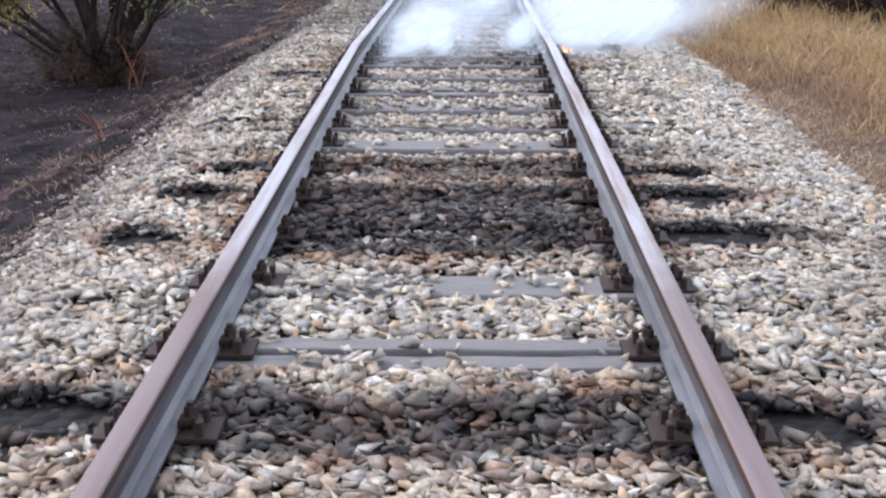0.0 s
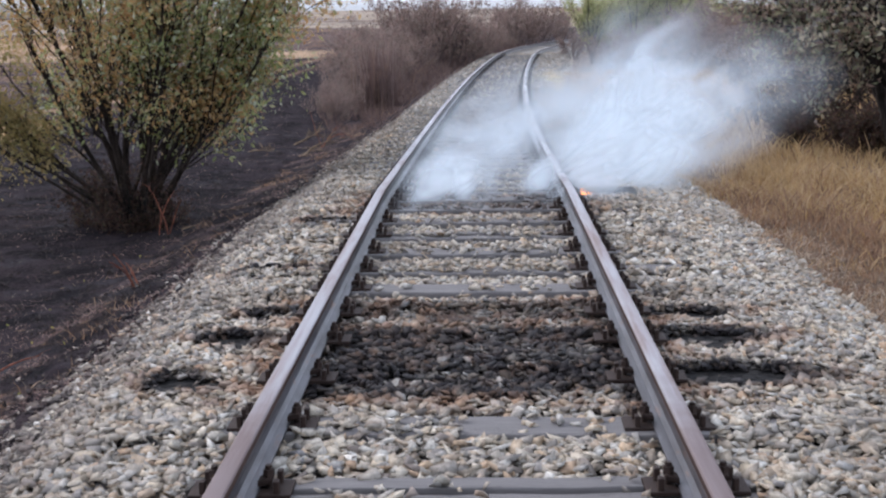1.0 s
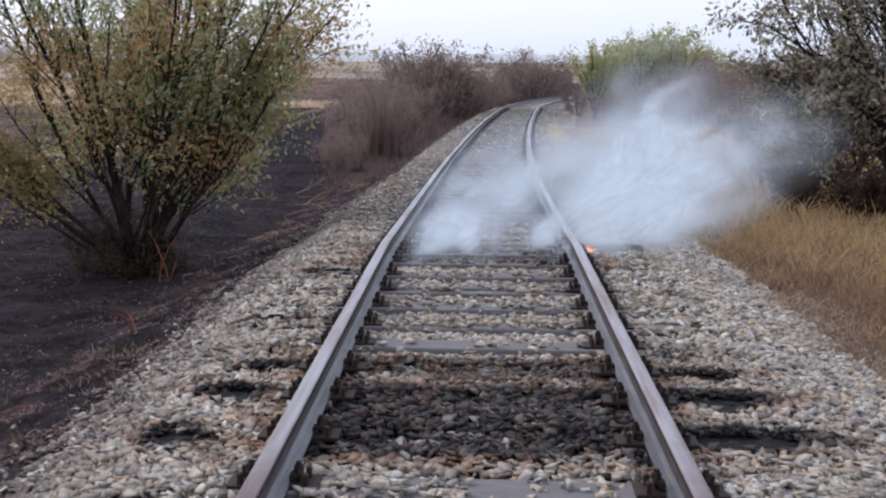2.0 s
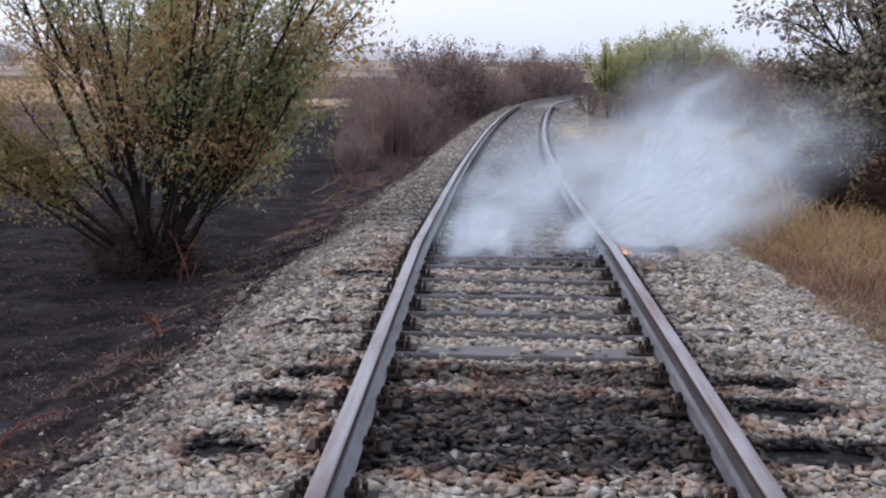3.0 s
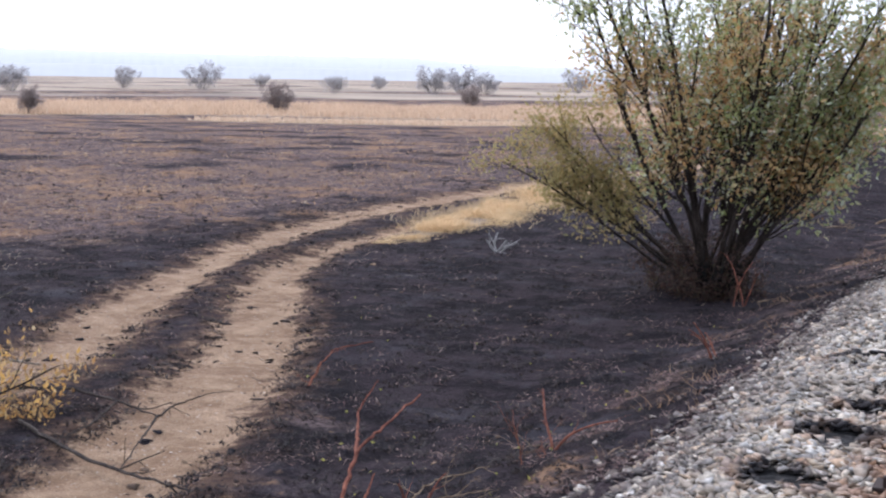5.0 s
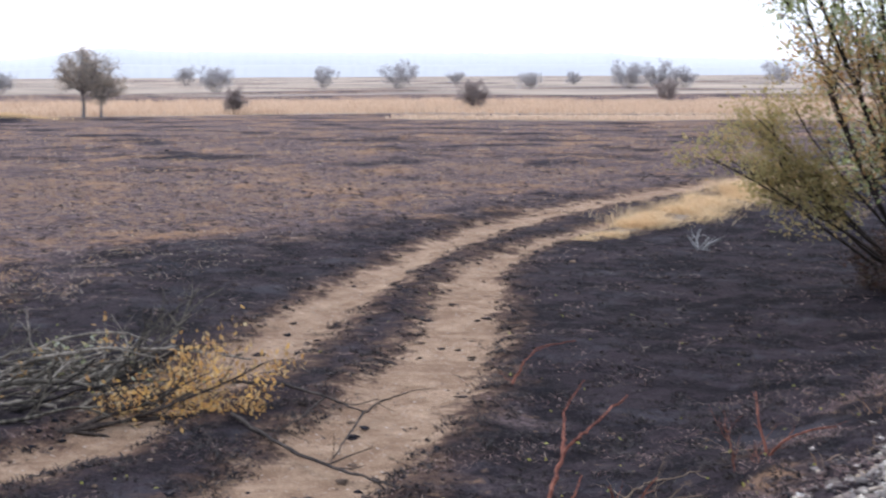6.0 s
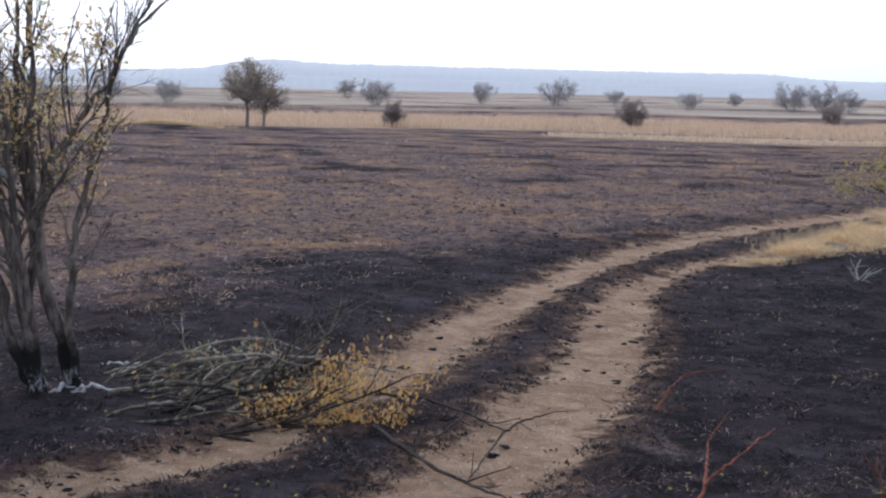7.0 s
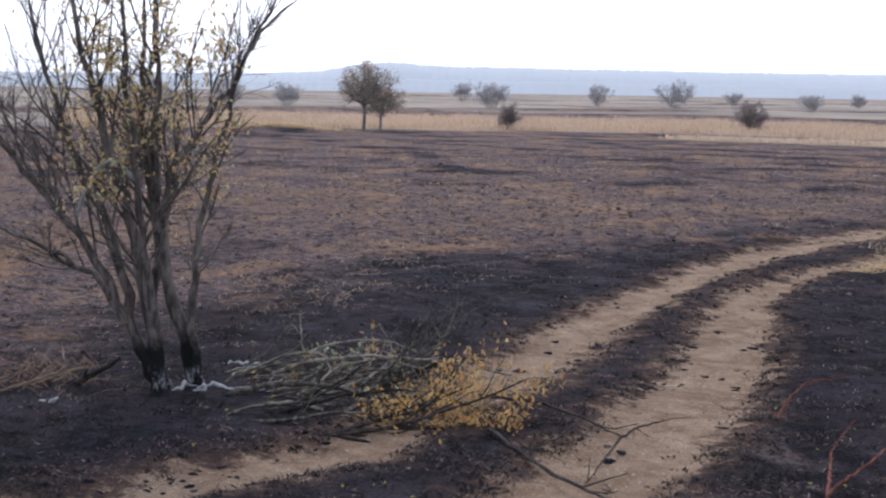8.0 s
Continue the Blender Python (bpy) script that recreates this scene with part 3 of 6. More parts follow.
def stone_field(r, n, y0, y1, low, high):
    """Places, heights and sizes of stones on the bed."""
    y = r.uniform(y0, y1, n)
    u = r.uniform(-2.55, 2.2, n)
    u = np.where((u < -2.1) & (r.uniform(size=n) < 0.45), u + r.uniform(0.2, 1.5, n), u)
    size = low + (high - low) * r.uniform(0, 1, n) ** 1.15
    z = bed_height(u) + track_z(y) + r.uniform(0.0, 0.030, n)
    keep = np.abs(np.abs(u) - 0.7525) > 0.055
    gap = np.full(n, 9.0)
    for s in SLEEPERS:
        d = np.abs(y - s)
        gap = np.minimum(gap, d)
        if s in BURNT:
            z = z - 0.012 * np.clip(1 - d / 0.22, 0, 1) * (np.abs(u) < 1.35)
            keep &= ~((d < 0.09) & (np.abs(u) > 1.08) & (np.abs(u) < 1.32) & (r.uniform(size=n) < 0.8))
        else:
            share = BARE.get(s, 0.72)
            on = (d < np.where(y < 5, 0.125, np.clip(0.092 + 0.004 * (y - 13), 0.092, 0.2))) & (np.abs(u) < 0.66)
            if s == 3.90:
                share = np.where(u > -0.05, 0.93, 0.40)
            share = np.clip(share + 0.22 * fuzz(u, y + 3 * s, 0.5, 18), 0, 1)
            keep &= ~(on & (r.uniform(size=n) < 0.92 * share + 0.06))
            low_side = (s - y > 0.11) & (s - y < 0.21) & (np.abs(u) < 0.66) & (y > 6)
            z = np.where(low_side, z - 0.030, z)
            z = np.where(on, z + 0.035, z)
            keep &= ~((d < 0.10) & (np.abs(np.abs(u) - 0.7525) < 0.19))
            z = z + 0.034 * np.clip(1.5 - d / 0.17, 0, 1) * smooth(0.86, 0.98, np.abs(u)) * smooth(1.55, 1.32, np.abs(u))
    ends = (np.abs(y - 7.0) < 0.10) & (u > 0.95) & (u < 1.34)
    keep &= ~ends
    z = z + np.where((gap > 0.16) & (np.abs(u) < 0.62), np.where(y > 6.1, 0.002, 0.018), 0.0)
    for hx, hy, ax, ay in HOLES:
        inside = ((u - hx) / ax) ** 2 + ((y - hy) / ay) ** 2 < 0.8
        z = np.where(inside, z - 0.05, z)
        keep &= ~(inside & (r.uniform(size=n) < 0.6))
    keep &= ~((u < -1.62 - 0.25 * fuzz(u, y, 1.2, 46)) & (y > 17) & (r.uniform(size=n) < smooth(17, 24, y)))
    keep &= ~((u < -1.85) & (fuzz(u * 1.0, y, 0.6, 44) + 0.6 * fuzz(u, y, 0.22, 45) < (-1.85 - u) * 2.2 - 0.75))
    x = track_x(y) + u
    return x[keep], y[keep], z[keep], size[keep], u[keep]


def scatter(name, shapes, x, y, z, size, turns, material, parent, label=""):
    vs, fs, base = [], [], 0
    pick = np.arange(len(x)) % len(shapes)
    for s, (v, f) in enumerate(shapes):
        w = np.where(pick == s)[0]
        if not len(w):
            continue
        p = np.einsum("nij,kj->nki", turns[w], v) * size[w][:, None, None] + np.stack([x[w], y[w], z[w]], -1)[:, None]
        vs.append(p.reshape(-1, 3))
        fs.append((f[None] + (np.arange(len(w)) * len(v))[:, None, None] + base).reshape(-1, 3))
        base += len(w) * len(v)
    me = fast_mesh(name, np.concatenate(vs), np.concatenate(fs), 3, material)
    ob = under(name, me, parent, label)
    ob["kind"] = "stuff"
    return ob


def build_stones():
    r = np.random.RandomState(4)
    near, small = stone_shapes(30, 8, 1), stone_shapes(12, 7, 2)
    for many, y0, y1, low, high in ((30000, -8.0, 1.2, 0.020, 0.046), (24000, 1.2, 4.0, 0.015, 0.043), (28000, 4.0, 7.2, 0.013, 0.040), (40000, 7.2, 13.0, 0.013, 0.040)):
        x, y, z, size, u = stone_field(r, many, y0, y1, low, high)
        scatter("stones", near, x, y, z, size, spin(r, len(x)), STONE, ballast)
    x, y, z, size, u = stone_field(r, 38000, 13.0, 34, 0.018, 0.040)
    scatter("stones", small, x, y, z, size, spin(r, len(x)), STONE, ballast)
    x, y, z, size, u = stone_field(r, 9000, 34, 62, 0.04, 0.065)
    scatter("stones", small, x, y, z, size, spin(r, len(x)), STONE, ballast)
    # the stones nearest the walk, singly
    x, y, z, size, u = stone_field(r, 420, 1.9, 3.4, 0.026, 0.044)
    turns = spin(r, len(x))
    shared = [fast_mesh("stone", v, f, 3, STONE_ONE) for v, f in near]
    for n in range(min(300, len(x))):
        m = Matrix(turns[n].tolist()).to_4x4()
        under("stone", shared[n % len(shared)], ballast, m=Matrix.Translation((x[n], y[n], z[n] + 0.016)) @ m @ Matrix.Scale(size[n], 4))


def rail_profile(part_name):
    """Half profiles mirrored: foot and web, or head; (across, up) from the rail seat."""
    if part_name == "head":
        half = [(0.0, 0.112), (0.0285, 0.114), (0.0345, 0.121), (0.0345, 0.1415), (0.0, 0.1425)]
    elif part_name == "top":
        half = [(0.0, 0.1405), (0.0325, 0.1405), (0.0330, 0.1435), (0.028, 0.1485), (0.016, 0.150), (0.0, 0.1505)]
    else:
        half = [(0.0, 0.0), (0.0625, 0.0), (0.0625, 0.010), (0.030, 0.018), (0.012, 0.030), (0.0075, 0.05), (0.0075, 0.095), (0.014, 0.108), (0.0285, 0.115), (0.0, 0.116)]
    other = [(-a, h) for a, h in reversed(half) if a > 0]
    return half + other


def build_rails():
    for side in (-1, 1):
        rail = empty_thing("rail", (0, 0, 0), "rusty steel running rail with a dull polished head", "rail", "rails of the track")
        under("web_and_foot", sweep(rail_profile("web"), -8, 112, RAIL, "web_and_foot", side * 0.7525, base=0.018), rail)
        under("head", sweep(rail_profile("head"), -8, 112, FLANK, "head", side * 0.7525, base=0.018), rail, "dark rusty flanks of the rail head")
        under("running_surface", sweep(rail_profile("top"), -8, 112, HEAD, "running_surface", side * 0.7525, base=0.018), rail, "dull grey running surface with rust blotches")


def build_sleepers():
    r = random.Random(3)
    proto = {}
    for kind in ("sound", "split", "charred"):
        top = empty_thing("sleeper", (0, 0, 0), "weathered grey timber sleeper half buried in ballast" if kind == "sound" else "grey timber sleeper split lengthwise, lying in the ballast" if kind == "split" else "burnt-out timber sleeper, charred and crumbled between the rails", "sleeper", "sleepers of the track")
        if kind == "split":
            for y0, w, drop in ((-0.066, 0.105, 0.010), (0.066, 0.100, 0.0)):
                t = box(2.56, w, 0.14, 0.010)
                bmesh.ops.subdivide_edges(t, edges=[e for e in t.edges if abs(e.verts[0].co.x - e.verts[1].co.x) > 1], cuts=22)
                for v in t.verts:
                    v.co.z += 0.006 * noise.noise(v.co * 4)
                    v.co.y += 0.008 * noise.noise(v.co * 3 + Vector((5, y0 * 40, 0)))
                part("timber", t, TIMBER, top, m=pose(0, y0, -0.062 - drop))
        elif kind == "sound":
            t = box(2.56, 0.225, 0.14, 0.012)
            bmesh.ops.subdivide_edges(t, edges=[e for e in t.edges if abs(e.verts[0].co.x - e.verts[1].co.x) > 1], cuts=14)
            for v in t.verts:
                v.co.z += 0.006 * noise.noise(v.co * 3)
                v.co.y += 0.006 * noise.noise(v.co * 2 + Vector((5, 0, 0)))
            part("timber", t, TIMBER, top, m=pose(0, 0, -0.062))
        else:
            for x0 in (-1.02, 1.02):
                t = box(0.46, 0.17, 0.11, 0.012)
                bmesh.ops.subdivide_edges(t, edges=list(t.edges), cuts=3, use_grid_fill=True)
                for v in t.verts:
                    v.co += 0.055 * noise.noise_vector(v.co * 9 + Vector((x0, 0, 0)))
                part("timber", t, CHAR, top, "charred stump of timber", m=pose(x0, 0, -0.105))
        for side in (-1, 1):
            plate = part("tie_plate", box(0.34, 0.15, 0.016, 0.004), IRON, top, "rusty iron tie plate", pose(side * 0.7525, 0, 0.012))
            for s in (-1, 1):
                clip = box(0.048, 0.062, 0.022, 0.006)
                for v in clip.verts:  # a clip that slopes down on to the rail's foot
                    v.co.z += 0.25 * v.co.x * s
                part("rail_clip", clip, IRON, plate, m=pose(s * 0.080, 0, 0.034))
                bolt = bmesh.new()
                bmesh.ops.create_cone(bolt, cap_ends=True, segments=10, radius1=0.011, radius2=0.011, depth=0.075)
                nut = bmesh.ops.create_cone(bolt, cap_ends=True, segments=6, radius1=0.021, radius2=0.019, depth=0.024)
                bmesh.ops.translate(bolt, verts=nut["verts"], vec=(0, 0, 0.012))
                part("bolt", bolt, IRON, plate, m=pose(s * 0.090, 0, 0.048))
                for e in (-1, 1):
                    part("rib", box(0.020, 0.034, 0.050, 0.005), IRON, plate, m=pose(s * 0.122, e * 0.050, 0.026))
        proto[kind] = top
    for n, y in enumerate(SLEEPERS):
        x, b = along(y)
        kind = "charred" if y in BURNT else "split" if y == 3.23 or n % 4 == 1 else "sound"
        m = Matrix.Translation((x, y, float(track_z(y)) + r.uniform(-0.006, 0.006))) @ pose(0, 0, 0, 0, 0, math.degrees(b) + r.uniform(-0.8, 0.8))
        copy_thing(proto[kind], m)
    for top in proto.values():
        for o in (*top.children_recursive, top):
            bpy.data.objects.remove(o)


build_rails()
build_sleepers()

# ---- shrubs and trees ----
class Plant:
    """Grows tapered limbs and the places of leaves on them."""

    def __init__(self, seed):
        self.r = np.random.RandomState(seed)
        self.verts, self.quads, self.twigs = [], [], []
        self.count = 0

    def tube(self, points, radii, sides):
        points = np.asarray(points)
        n = len(points)
        tang = np.gradient(points, axis=0)
        tang /= np.linalg.norm(tang, axis=1)[:, None] + 1e-9
        a = np.cross(tang, (0.31, 0.87, 0.37))
        a /= np.linalg.norm(a, axis=1)[:, None] + 1e-9
        b = np.cross(tang, a)
        th = np.arange(sides) * 2 * np.pi / sides
        ring = points[:, None] + np.asarray(radii)[:, None, None] * (np.cos(th)[None, :, None] * a[:, None] + np.sin(th)[None, :, None] * b[:, None])
        self.verts.append(ring.reshape(-1, 3))
        i, j = np.meshgrid(np.arange(n - 1), np.arange(sides), indexing="ij")
        k = (j + 1) % sides
        q = np.stack([i * sides + j, i * sides + k, (i + 1) * sides + k, (i + 1) * sides + j], -1).reshape(-1, 4)
        self.quads.append(q + self.count)
        self.count += n * sides

    def limb(self, start, way, length, radius, level, spec):
        """spec: per level (segments, wander, lift, children, child length, spread, sides)."""
        seg, wander, lift, kids, ratio, spread, sides = spec[min(level, len(spec) - 1)]
        way = np.asarray(way, float) / np.linalg.norm(way)
        pts, p, d = [np.asarray(start, float)], np.asarray(start, float), way
        for _ in range(seg):
            d = d + self.r.normal(0, wander, 3) + np.array([0, 0, lift])
            d /= np.linalg.norm(d)
            p = p + d * length / seg
            pts.append(p)
        pts = np.array(pts)
        last = level == len(spec) - 1
        radii = np.linspace(radius, radius * (0.25 if last else 0.42), len(pts))
        self.tube(pts, radii, sides)
        if last:
            self.twigs.append(pts)
            return
        for c in range(kids):
            f = self.r.uniform(0.22, 1.0)
            i = min(int(f * seg), seg - 1)
            q = pts[i] + (pts[i + 1] - pts[i]) * (f * seg - i)
            ax = pts[i + 1] - pts[i]
            ax /= np.linalg.norm(ax)
            side = np.cross(ax, self.r.normal(size=3))
            side /= np.linalg.norm(side) + 1e-9
            s = spread * self.r.uniform(0.6, 1.3)
            self.limb(q, ax * math.cos(s) + side * math.sin(s), length * ratio * self.r.uniform(0.6, 1.2) * (1.15 - 0.5 * f), radius * (1 - 0.6 * f) * 0.6, level + 1, spec)

    def wood(self, material, name="trunk"):
        return fast_mesh(name, np.concatenate(self.verts), np.concatenate(self.quads), 4, material, True)

    def leaves(self, per_twig, size, material, name="crown", near=0.05, only=None, shape=0.42, droop=0.0):
        """Small folded blades set about the twigs."""
        at = []
        for t in self.twigs:
            if only is not None and not only(t):
                continue
            k = self.r.poisson(per_twig)
            f = self.r.uniform(0.1, 1.0, k) * (len(t) - 1)
            i = np.minimum(f.astype(int), len(t) - 2)
            at.append(t[i] + (t[i + 1] - t[i]) * (f - i)[:, None] + self.r.normal(0, near, (k, 3)))
        if not at:
            return None
        c = np.concatenate(at)
        return blades(self.r, c, size, shape, material, name, droop)


def blades(r, c, size, shape, material, name, droop=0.0):
    n = len(c)
    d = r.normal(size=(n, 3)) + np.array([0, 0, -droop])
    d /= np.linalg.norm(d, axis=1)[:, None]
    s = np.cross(d, r.normal(size=(n, 3)))
    s /= np.linalg.norm(s, axis=1)[:, None]
    up = np.cross(d, s)
    ln = size * r.uniform(0.55, 1.25, n)[:, None]
    v = np.stack([c - d * ln * 0.5, c + s * ln * shape * 0.5 + up * ln * 0.08, c + d * ln * 0.5, c - s * ln * shape * 0.5 + up * ln * 0.08], 1).reshape(-1, 3)
    return fast_mesh(name, v, np.arange(4 * n), 4, material)


def plant_thing(name, label, category, p, at, wood, leaves, group=""):
    ob = empty_thing(name, at, label, category, group)
    under("trunk", p.wood(wood), ob)
    for me, text in leaves:
        if me is not None:
            under("crown", me, ob, text)
    return ob


def stems(p, ways, spec, length, radius, spread=0.15):
    for wx, wy, wz, ln in ways:
        s = p.r.normal(0, spread, 3)
        s[2] = -0.05
        p.limb(s, (wx, wy, wz), length * ln, radius * p.r.uniform(0.7, 1.15), 0, spec)


LEAF_SINGED = leaf_material("singed_leaf", (0.055, 0.032, 0.028), (0.10, 0.055, 0.042), (0.04, 0.028, 0.026), (0.09, 0.07, 0.04))
BARK_WILLOW = bark_material("willow_bark", (0.016, 0.012, 0.010), (0.062, 0.047, 0.039), foot=0.45, ash=0.03)


def build_willow():
    """The broad many-stemmed bush beside the embankment."""
    p = Plant(11)
    spec = [(11, 0.06, 0.035, 12, 0.36, 0.42, 6), (7, 0.12, 0.05, 9, 0.46, 0.62, 4), (4, 0.15, 0.03, 0, 0, 0, 3)]
    ways = []
    for n in range(22):  # a fan of stems that leans out over the embankment
        a, f = n * 2.39996 + 0.4, math.sqrt((n + 0.5) / 22)
        wx, wy = 0.14 + 0.50 * f * math.cos(a), 0.42 * f * math.sin(a)
        ways.append((wx, wy, 1.0, 1.06 - 0.12 * f))
    stems(p, ways, spec, 4.0, 0.029, 0.14)
    # stems that lean out low to the track's side
    low = [(9, 0.06, 0.02, 10, 0.36, 0.45, 6), (6, 0.09, 0.05, 8, 0.5, 0.6, 4), (4, 0.12, 0.04, 0, 0, 0, 3)]
    for w in ((0.85, 0.2, 1.05, 0.80), (0.80, -0.1, 1.1, 0.84), (0.70, 0.35, 1.0, 0.82), (0.75, -0.35, 1.05, 0.78)):
        p.limb((0.15 + p.r.normal(0, 0.1), p.r.normal(0, 0.1), 0.15), w[:3], 3.6 * w[3], 0.020, 0, low)
    main_twigs, p.twigs = p.twigs, []
    # the lobe that stands out by itself towards the field
    lobe = [(9, 0.06, 0.02, 9, 0.30, 0.5, 6), (6, 0.10, 0.07, 5, 0.5, 0.6, 4), (4, 0.12, 0.04, 0, 0, 0, 3)]
    for w in ((-1.2, -0.35, 0.80, 0.50), (-1.15, -0.15, 0.95, 0.60), (-1.2, -0.45, 0.72, 0.45), (-1.25, -0.25, 0.88, 0.64), (-1.15, -0.5, 0.86, 0.55), (-1.1, -0.3, 1.0, 0.56), (-1.2, 0.0, 0.90, 0.60)):
        p.limb((-0.38 + p.r.normal(0, 0.08), p.r.normal(0, 0.1), 0.42 + p.r.uniform(-0.12, 0.15)), (w[0], w[1], w[2] + 0.16), 3.7 * w[3], 0.019, 0, lobe)
    z = float(land(-4.1, 14.5))

    def rusty(t):
        v = t[-1]
        return noise.noise(Vector(v) * 0.9) * 0.9 + 0.07 * v[0] - 0.18 * abs(v[2] - 2.2) + 0.22 + p.r.normal(0, 0.12)

    crown = [(p.leaves(20, 0.068, LEAF_LOBE, near=0.10), "olive leaves of the low side lobe")]
    p.twigs = main_twigs
    crown += [(p.leaves(18, 0.074, LEAF_WILLOW, near=0.10, only=lambda t: 0.45 < t[0][2] < 2.6 + p.r.uniform(0, 1.6) and rusty(t) < 0.20), "small green and olive leaves"),
             (p.leaves(18, 0.074, LEAF_RUSTY, near=0.10, only=lambda t: 0.55 < t[0][2] < 2.6 + p.r.uniform(0, 1.6) and rusty(t) >= 0.20), "orange and rust-coloured leaves")]
    p.twigs = []
    short = [(6, 0.12, 0.03, 7, 0.45, 0.7, 4), (4, 0.14, 0.03, 5, 0.5, 0.8, 3), (3, 0.12, 0.0, 0, 0, 0, 3)]
    for n in range(64):
        a, f = p.r.uniform(0, 6.28), 0.62 * p.r.uniform(0, 1) ** 0.7
        p.limb((f * math.cos(a), f * math.sin(a), 0), (1.1 * f * math.cos(a), 1.1 * f * math.sin(a), 1), 0.12 + 0.95 * p.r.uniform(0, 1) ** 2.0, 0.007, 0, short)
    crown.append((p.leaves(4, 0.05, LEAF_SINGED, near=0.06), "singed brown leaves near the ground"))
    plant_thing("willow_bush", "broad many-stemmed willow bush, green and rusty autumn leaves, scorched foot", "bush", p, (-4.1, 14.5, z - 0.03), BARK_WILLOW, crown)


LICHEN = bark_material("pale_lichen", (0.20, 0.20, 0.17), (0.46, 0.47, 0.42))
LEAF_TREE = leaf_material("tree_leaf", (0.72, 0.47, 0.17), (0.76, 0.58, 0.28), (0.58, 0.34, 0.15), (0.62, 0.60, 0.32), (0.50, 0.32, 0.20))
VIEW_R, VIEW_D = np.array([0.531, 0.847, 0.0]), np.array([-0.847, 0.531, 0.0])


def build_bare_tree():
    """The half-bare tree with a forked, fire-scarred foot beside the cart track."""
    p = Plant(23)
    spec = [(8, 0.09, 0.03, 8, 0.45, 0.55, 6), (7, 0.13, 0.05, 9, 0.42, 0.60, 5), (5, 0.17, 0.02, 7, 0.5, 0.8, 4), (3, 0.18, -0.01, 0, 0, 0, 3)]

    def stem(points, radius, kids=9, length=1.5, depth=0.0):
        """A crooked stem through (across, up, inwards) with boughs of its own."""
        pts = np.array([VIEW_R * a + VIEW_D * (d + depth) + np.array([0, 0, u]) for a, u, d in points])
        t = np.linspace(0, len(pts) - 1, 4 * len(pts))
        i = np.minimum(t.astype(int), len(pts) - 2)
        line = pts[i] + (pts[i + 1] - pts[i]) * (t - i)[:, None]
        line[1:-1] = (line[:-2] + line[1:-1] * 2 + line[2:]) / 4 + p.r.normal(0, 0.014, (len(line) - 2, 3))
        p.tube(line, radius * 0.98 * np.linspace(1.0, 0.42, len(line)) ** 1.9 * (1 + 0.10 * p.r.normal(0, 1, len(line))), 8)
        for _ in range(kids + 3):
            f = p.r.uniform(0.25, 0.98)
            k = int(f * (len(line) - 2))
            ax = line[k + 1] - line[k]
            ax /= np.linalg.norm(ax)
            side = np.cross(ax, p.r.normal(size=3))
            side /= np.linalg.norm(side)
            p.limb(line[k], ax * 0.8 + side * 0.5 + (0, 0, 0.35), length * p.r.uniform(0.45, 1.0) * (1.2 - 0.5 * f), radius * (1 - 0.7 * f) * 0.30, 1, spec)

    stem([(-0.02, -0.05, 0), (-0.14, 0.25, 0), (-0.52, 1.08, 0.05), (-0.85, 1.5, 0.1), (-1.15, 1.85, 0.2), (-1.5, 2.5, 0.3)], 0.058, 13, 1.7)
    stem([(0.0, -0.05, 0), (-0.07, 0.35, 0), (-0.16, 0.95, 0), (-0.30, 1.5, -0.05), (-0.42, 2.0, -0.1), (-0.60, 2.75, -0.1), (-0.75, 3.6, 0)], 0.078, 13)
    stem([(0.27, -0.05, 0.05), (0.15, 0.42, 0.1), (0.0, 1.08, 0.1), (-0.05, 1.68, 0.15), (-0.01, 2.4, 0.2), (-0.03, 3.3, 0.3), (0.0, 4.1, 0.3)], 0.068, 13)
    stem([(0.26, 0.1, 0.0), (0.23, 0.57, 0), (0.26, 1.16, 0), (0.41, 1.86, -0.05), (0.59, 2.42, -0.1), (0.63, 2.70, -0.1), (1.05, 3.1, -0.15)], 0.042, 9, 0.95)
    stem([(0.0, 1.3, 0.12), (0.1, 1.75, 0.05), (0.27, 2.05, 0), (0.50, 2.35, 0.0), (0.85, 2.95, 0.1), (1.05, 3.5, 0.2)], 0.045, 14, 1.5)
    stem([(-0.05, 0.5, -0.05), (-0.12, 1.1, -0.2), (-0.2, 1.8, -0.3), (-0.28, 2.6, -0.35), (-0.3, 3.6, -0.4)], 0.05, 10)
    stem([(-0.08, 0.6, 0.1), (-0.02, 1.2, 0.3), (-0.15, 2.0, 0.45), (-0.12, 3.0, 0.5), (-0.2, 3.8, 0.5)], 0.05, 10)
    stem([(-0.30, 0.55, 0.0), (-0.5, 0.95, -0.15), (-0.75, 1.15, -0.3), (-1.2, 1.35, -0.4), (-1.5, 1.4, -0.4)], 0.032, 9, 1.1)
    stem([(-0.2, 0.4, 0.0), (-0.4, 1.2, 0.25), (-0.7, 1.9, 0.4), (-0.95, 2.7, 0.4), (-1.1, 3.5, 0.4)], 0.05, 11)
    at = np.array([-9.44, 5.26, float(land(-9.44, 5.26))])
    tree = plant_thing("thorn_tree", "half-bare multi-stemmed tree with a charred, ash-white foot beside the cart track", "tree", p, tuple(at), BARK_GREY,
                [(p.leaves(1.0, 0.052, LEAF_TREE, near=0.025, droop=0.8, only=lambda t: -0.75 < np.dot(t[0], VIEW_R) < 0.55 and 1.5 < t[0][2] < 3.4), "sparse yellowing leaves")])
    q = Plant(24)
    hook = [(-0.20, 1.70), (-0.30, 1.80), (-0.38, 1.85), (-0.46, 1.80), (-0.51, 1.70), (-0.59, 1.56), (-0.64, 1.42)]
